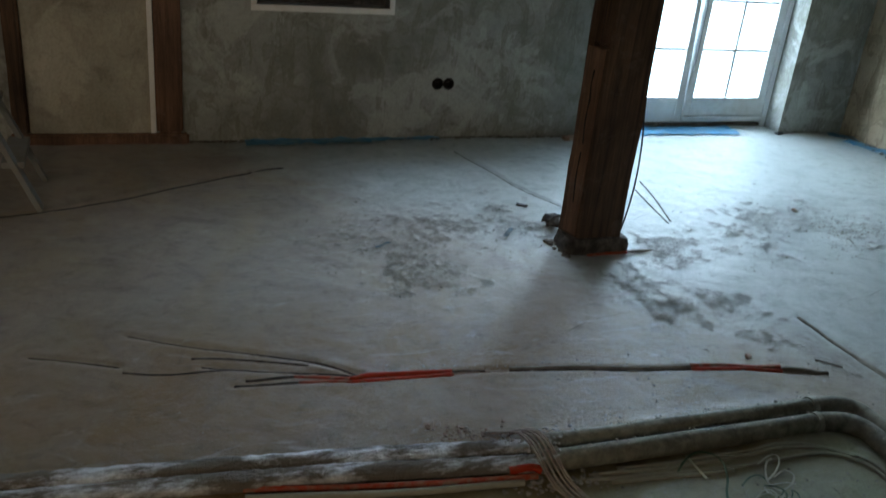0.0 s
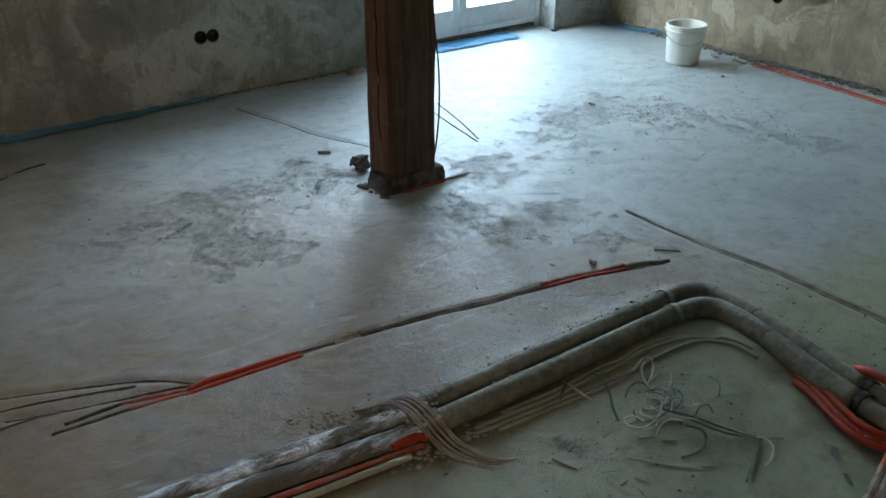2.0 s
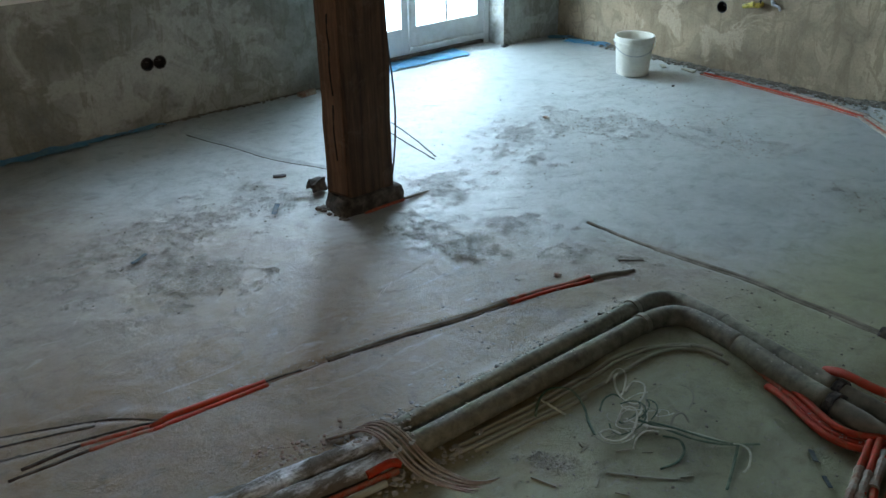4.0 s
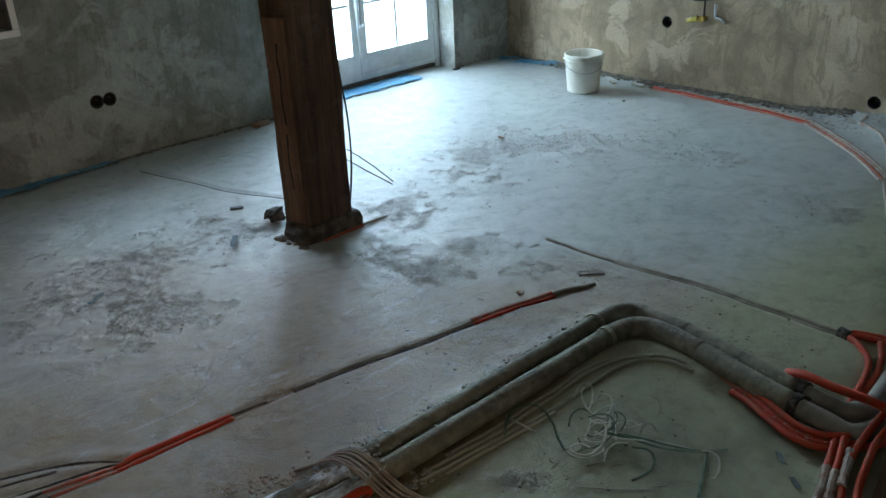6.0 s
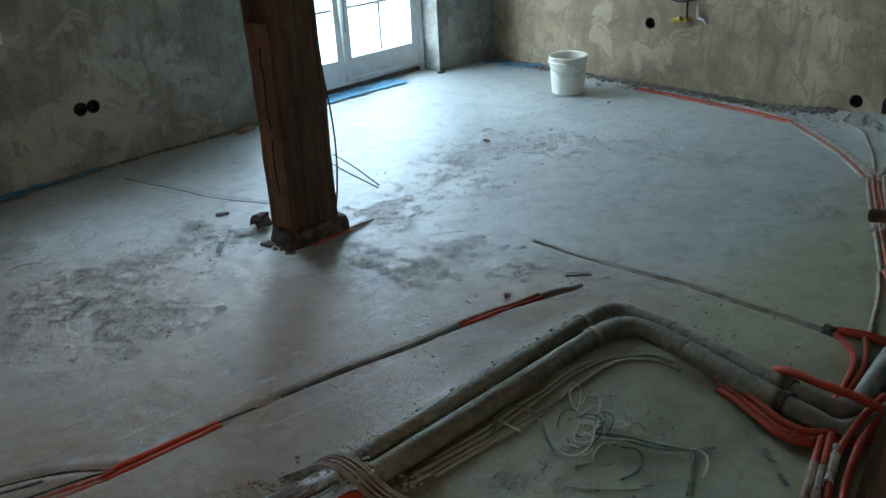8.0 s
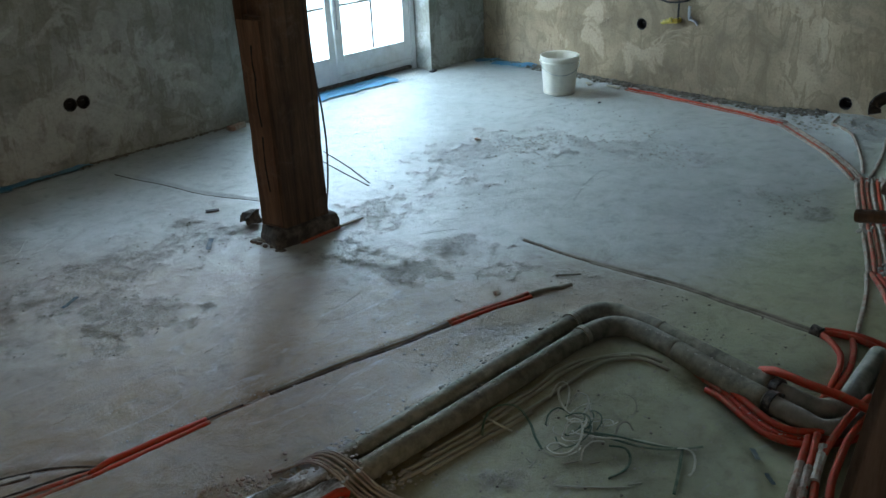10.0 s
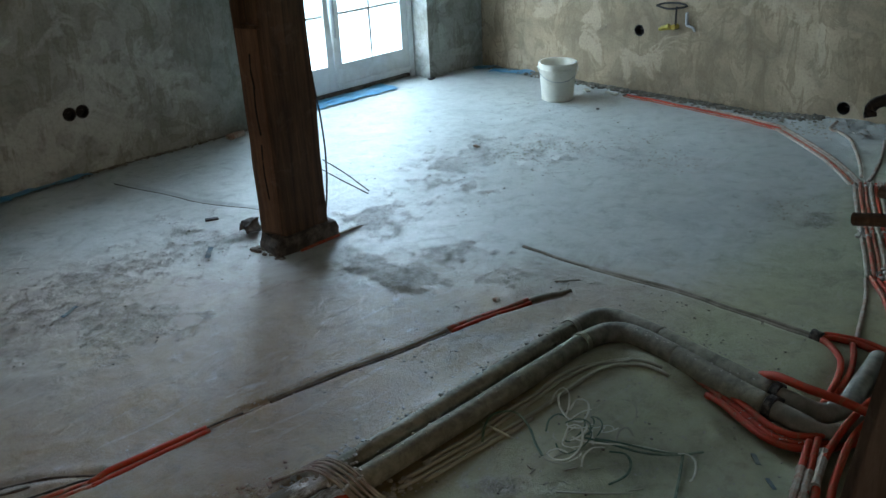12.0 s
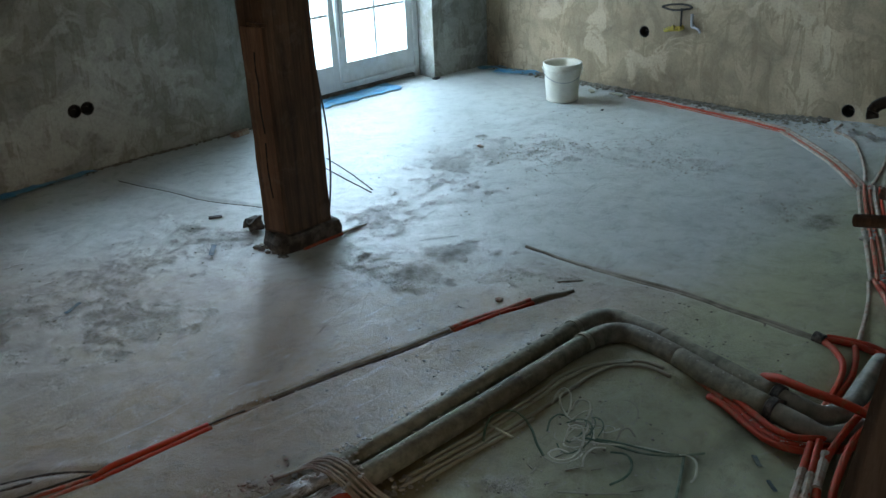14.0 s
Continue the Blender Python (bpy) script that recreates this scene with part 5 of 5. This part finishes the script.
heap("mortar_splash", "pale mortar splashes on the cable bunch and pipe joints",
     [(rng.gauss(1.07, 0.05), rng.uniform(1.55, 1.70)) for _ in range(70)], (0.003, 0.010), "crumb", "mortar", 9, 0.0, 0.066)
heap("mortar_splash", "pale mortar banked where cables cross the pipes",
     [(rng.gauss(1.08, 0.08), rng.choice((rng.gauss(1.735, 0.02), rng.gauss(1.52, 0.025)))) for _ in range(160)], (0.004, 0.013), "crumb", "mortar", 10)


def scrap(name, label, x, y, size, m, seed, category="scrap"):
    bm = bmesh.new()
    lump(bm, (0, 0, 0), size, seed, 0.5)
    ob = tagged(mesh_object(name, bm, M[m]), label, category)
    ob.location = (x, y, level(x, y) + size * 0.3)


def chip(name, label, x, y, lx, ly, h, turn, m, category="scrap"):
    bm = bmesh.new()
    add_box(bm, (-lx / 2, -ly / 2, 0), (lx / 2, ly / 2, h), h * 0.25)
    for v in bm.verts:
        v.co += 0.15 * min(lx, ly) * noise.noise_vector(v.co * 30 + Vector((x, y, 0)))
    ob = tagged(mesh_object(name, bm, M[m]), label, category)
    ob.location, ob.rotation_euler = (x, y, level(x, y) + 0.001), (0, 0, turn)


chip("scrap", "small dark scrap of board on the screed", 1.885, 3.60, 0.06, 0.025, 0.008, -0.5, "chip")
scrap("pebble", "small brown pebble on the bright screed", 3.43, 3.34, 0.022, "terracotta", 71, "pebble")
scrap("pebble", "small brown pebble beside a red conduit", 2.14, 2.03, 0.018, "terracotta", 72, "pebble")
chip("brick_shard", "broken terracotta shard at the foot of the wall", 2.70, 4.66, 0.12, 0.05, 0.03, 0.2, "terracotta", "shard")
scrap("brick_shard", "dark reddish rubble lump beside the bucket", 4.84, 4.0, 0.035, "terracotta", 74, "rubble")
chip("scrap", "small dark chip below the door jamb", 4.40, 4.70, 0.06, 0.03, 0.012, 0.2, "chip")
chip("wood_splinter", "thin dark splinter on the screed", 2.44, 1.93, 0.10, 0.007, 0.005, -0.75, "grey_tube", "splinter")
chip("wood_splinter", "thin pale splinter on the screed", 1.30, 1.28, 0.07, 0.006, 0.005, 1.9, "cable_pale", "splinter")
chip("mortar_flake", "flat mortar flake near the wall", 4.83, 3.42, 0.10, 0.03, 0.012, 1.4, "cable_pale", "flake")
chip("mortar_flake", "flat mortar flake near the wall", 4.80, 3.60, 0.07, 0.03, 0.010, 0.9, "cable_pale", "flake")
scrap("pebble", "small dark pebble on the screed", 4.47, 3.27, 0.013, "chip", 75, "pebble")
heap("reddish_crumbs", "crushed reddish brick crumbs beside the foil-wrapped pipes",
     [(rng.gauss(0.92, 0.06), rng.gauss(1.80, 0.022)) for _ in range(60)] + [(rng.gauss(0.83, 0.03), rng.gauss(1.86, 0.02)) for _ in range(24)], (0.002, 0.009), "terracotta", "crumbs", 8)
for k in range(10):
    x, y = rng.uniform(1.3, 1.6), rng.uniform(1.0, 1.35)
    chip("wood_splinter", "thin dusty splinter on the screed", x, y, rng.uniform(0.02, 0.05), 0.0035, 0.003, rng.uniform(0, 3), "cable_pale", "splinter")
chip("red_scrap", "small red conduit scrap on the dim screed", -0.66, 3.58, 0.08, 0.025, 0.02, 0.4, "red")


# ---------------------------------------------------------------- trowel ridges, scrapes and dark grit in the screed
def ridges(name, label, lines, radius, m, seed):
    rng = random.Random(seed)
    bm = bmesh.new()
    for k, (x, y, length, turn) in enumerate(lines):
        bend = rng.uniform(-0.03, 0.03)
        pts = []
        for i in range(7):
            u = (i / 6 - 0.5) * length
            v = bend * length * (1 - (i / 3 - 1) ** 2) + rng.gauss(0, 0.002)
            px, py = x + u * math.cos(turn) - v * math.sin(turn), y + u * math.sin(turn) + v * math.cos(turn)
            edge = 0.0022 if i in (0, 6) else 0.0
            pts.append((px, py, level(px, py) - 0.0008 - edge))
        tube(bm, pts, radius * rng.uniform(0.6, 1.4), 6, 0.012, 0.35, 0.7, seed * 100 + k)
    return tagged(mesh_object(name, bm, M[m]), label, "mortar", kind="stuff")


scr = random.Random(77)
ridges("trowel_ridges", "thin raised trowel ridges in the pale screed",
       [(scr.uniform(2.2, 4.5), scr.uniform(1.8, 4.3), scr.uniform(0.05, 0.32), scr.choice((0.15, 0.5, 2.7)) + scr.gauss(0, 0.25)) for _ in range(70)]
       + [(scr.uniform(0.2, 1.9), scr.uniform(2.3, 4.3), scr.uniform(0.05, 0.25), scr.choice((0.1, 0.6)) + scr.gauss(0, 0.25)) for _ in range(40)], 0.0026, "screed", 31)
ridges("scrape_marks", "fine scraped marks in the screed beside the oak post",
       [(scr.uniform(2.25, 2.85), scr.uniform(2.85, 3.55), scr.uniform(0.06, 0.26), 0.85 + scr.gauss(0, 0.3)) for _ in range(26)], 0.0018, "screed", 32)
heap("dark_grit", "dark grit and small pebbles strewn round the lagged pipes",
     [(scr.uniform(1.2, 2.5), scr.uniform(1.72, 2.15)) for _ in range(70)] + [(scr.uniform(2.3, 2.7), scr.uniform(1.0, 1.75)) for _ in range(60)]
     + [(scr.uniform(0.9, 1.9), scr.uniform(1.0, 1.5)) for _ in range(60)] + [(scr.uniform(2.6, 4.4), scr.uniform(2.6, 3.8)) for _ in range(150)]
     + [(scr.uniform(0.6, 1.8), scr.uniform(2.7, 3.8)) for _ in range(110)], (0.0022, 0.0065), "rubble", "grit", 41)
heap("mortar_crust", "pale mortar splashes stuck on the bent lagged pipes",
     [(2.29 - 0.12 * (1.5 - y) + rng.choice((0.0, -0.082)) + rng.gauss(0, 0.010), y) for y in (rng.uniform(1.02, 1.48) for _ in range(46))], (0.002, 0.0055), "crumb", "mortar", 11, 0.0, 0.069)
clod = random.Random(57)
heap("mortar_clods", "dried mortar clods scattered over the trowelled screed",
     [(clod.gauss(3.90, 0.13), clod.gauss(2.40, 0.09)) for _ in range(120)] + [(clod.gauss(3.60, 0.16), clod.gauss(3.10, 0.07)) for _ in range(110)]
     + [(3.45 + 0.75 * k + clod.gauss(0, 0.06), 3.15 - 0.55 * k + clod.gauss(0, 0.05)) for k in (clod.random() for _ in range(130))]
     + [(clod.gauss(3.40, 0.08), clod.gauss(2.85, 0.07)) for _ in range(50)] + [(clod.gauss(3.72, 0.14), clod.gauss(1.62, 0.10)) for _ in range(80)]
     + [(clod.gauss(1.35, 0.2), clod.gauss(3.35, 0.12)) for _ in range(36)], (0.0025, 0.0085), "crumb", "mortar", 42, 0.15)
dabs = random.Random(91)
loop_line = [p for p in smooth_line([(*p, 0) for p in LOOP[1:7]], 0.01)]
heap("mortar_specks", "small mortar specks on the red conduits",
     [(p.x + dabs.gauss(0, 0.008), p.y + dabs.gauss(0, 0.008)) for p in (dabs.choice(loop_line) for _ in range(46))], (0.0015, 0.004), "crumb", "mortar", 12, 0.0, 0.018)
heap("mortar_crumbs", "small pale mortar crumbs beside the half-sunk conduits",
     [(x, 2.13 - 0.17 * (x - 1.19) + scr.choice((-1, 1)) * abs(scr.gauss(0.02, 0.012))) for x in (scr.uniform(0.7, 2.35) for _ in range(170))], (0.0015, 0.0055), "crumb", "crumbs", 13)


# ---------------------------------------------------------------- crumbly grain of the rough screed patches
def crumbly_grain(name, label, x0, x1, y0, y1, tries, sizes, seed):
    """Small angular grains, thick where the screed is crusty."""
    r = np.random.RandomState(seed)
    X, Y = r.uniform(x0, x1, tries), r.uniform(y0, y1, tries)
    clump = np.clip(0.5 + 0.9 * grid_noise(X, Y, 17, 95) + 0.7 * grid_noise(X, Y, 38, 96), 0, 1)
    keep = r.uniform(0, 1, tries) < rough_mask(X, Y) * clump
    X, Y = X[keep], Y[keep]
    n = len(X)
    size = r.uniform(sizes[0], sizes[1], n) * r.uniform(0.5, 1.0, n)
    turn = r.uniform(0, 6.28, n)
    unit = np.array([(1, 0, 0), (0, 1, 0), (-1, 0, 0), (0, -1, 0), (0, 0, 1), (0, 0, -1)], float)
    P = unit[None] * r.uniform(0.55, 1.35, (n, 6, 1)) * np.array([1.6, 0.9, 0.34]) * size[:, None, None]
    P[:, :, :2] += r.uniform(-0.3, 0.3, (n, 6, 2)) * size[:, None, None]
    c, q = np.cos(turn)[:, None], np.sin(turn)[:, None]
    Z = floor_height(X, Y)[:, None] + P[:, :, 2] + 0.2 * size[:, None]
    V = np.stack([X[:, None] + P[:, :, 0] * c - P[:, :, 1] * q, Y[:, None] + P[:, :, 0] * q + P[:, :, 1] * c, Z], 2).reshape(-1, 3)
    tri = np.array([(0, 1, 4), (1, 2, 4), (2, 3, 4), (3, 0, 4), (1, 0, 5), (2, 1, 5), (3, 2, 5), (0, 3, 5)])
    F = (np.arange(n)[:, None, None] * 6 + tri[None]).reshape(-1, 3)
    me = bpy.data.meshes.new(name)
    me.from_pydata(V.tolist(), [], F.tolist())
    me.materials.append(M["screed"])
    tagged(new(name, me), label, "mortar", kind="stuff")


crumbly_grain("mortar_grain", "crumbly mortar grain on the screed west of the post", 0.4, 1.95, 2.5, 3.9, 30000, (0.0022, 0.0050), 101)
crumbly_grain("mortar_grain", "crumbly mortar grain on the screed before the door", 1.85, 4.3, 1.4, 3.7, 60000, (0.0025, 0.0065), 102)
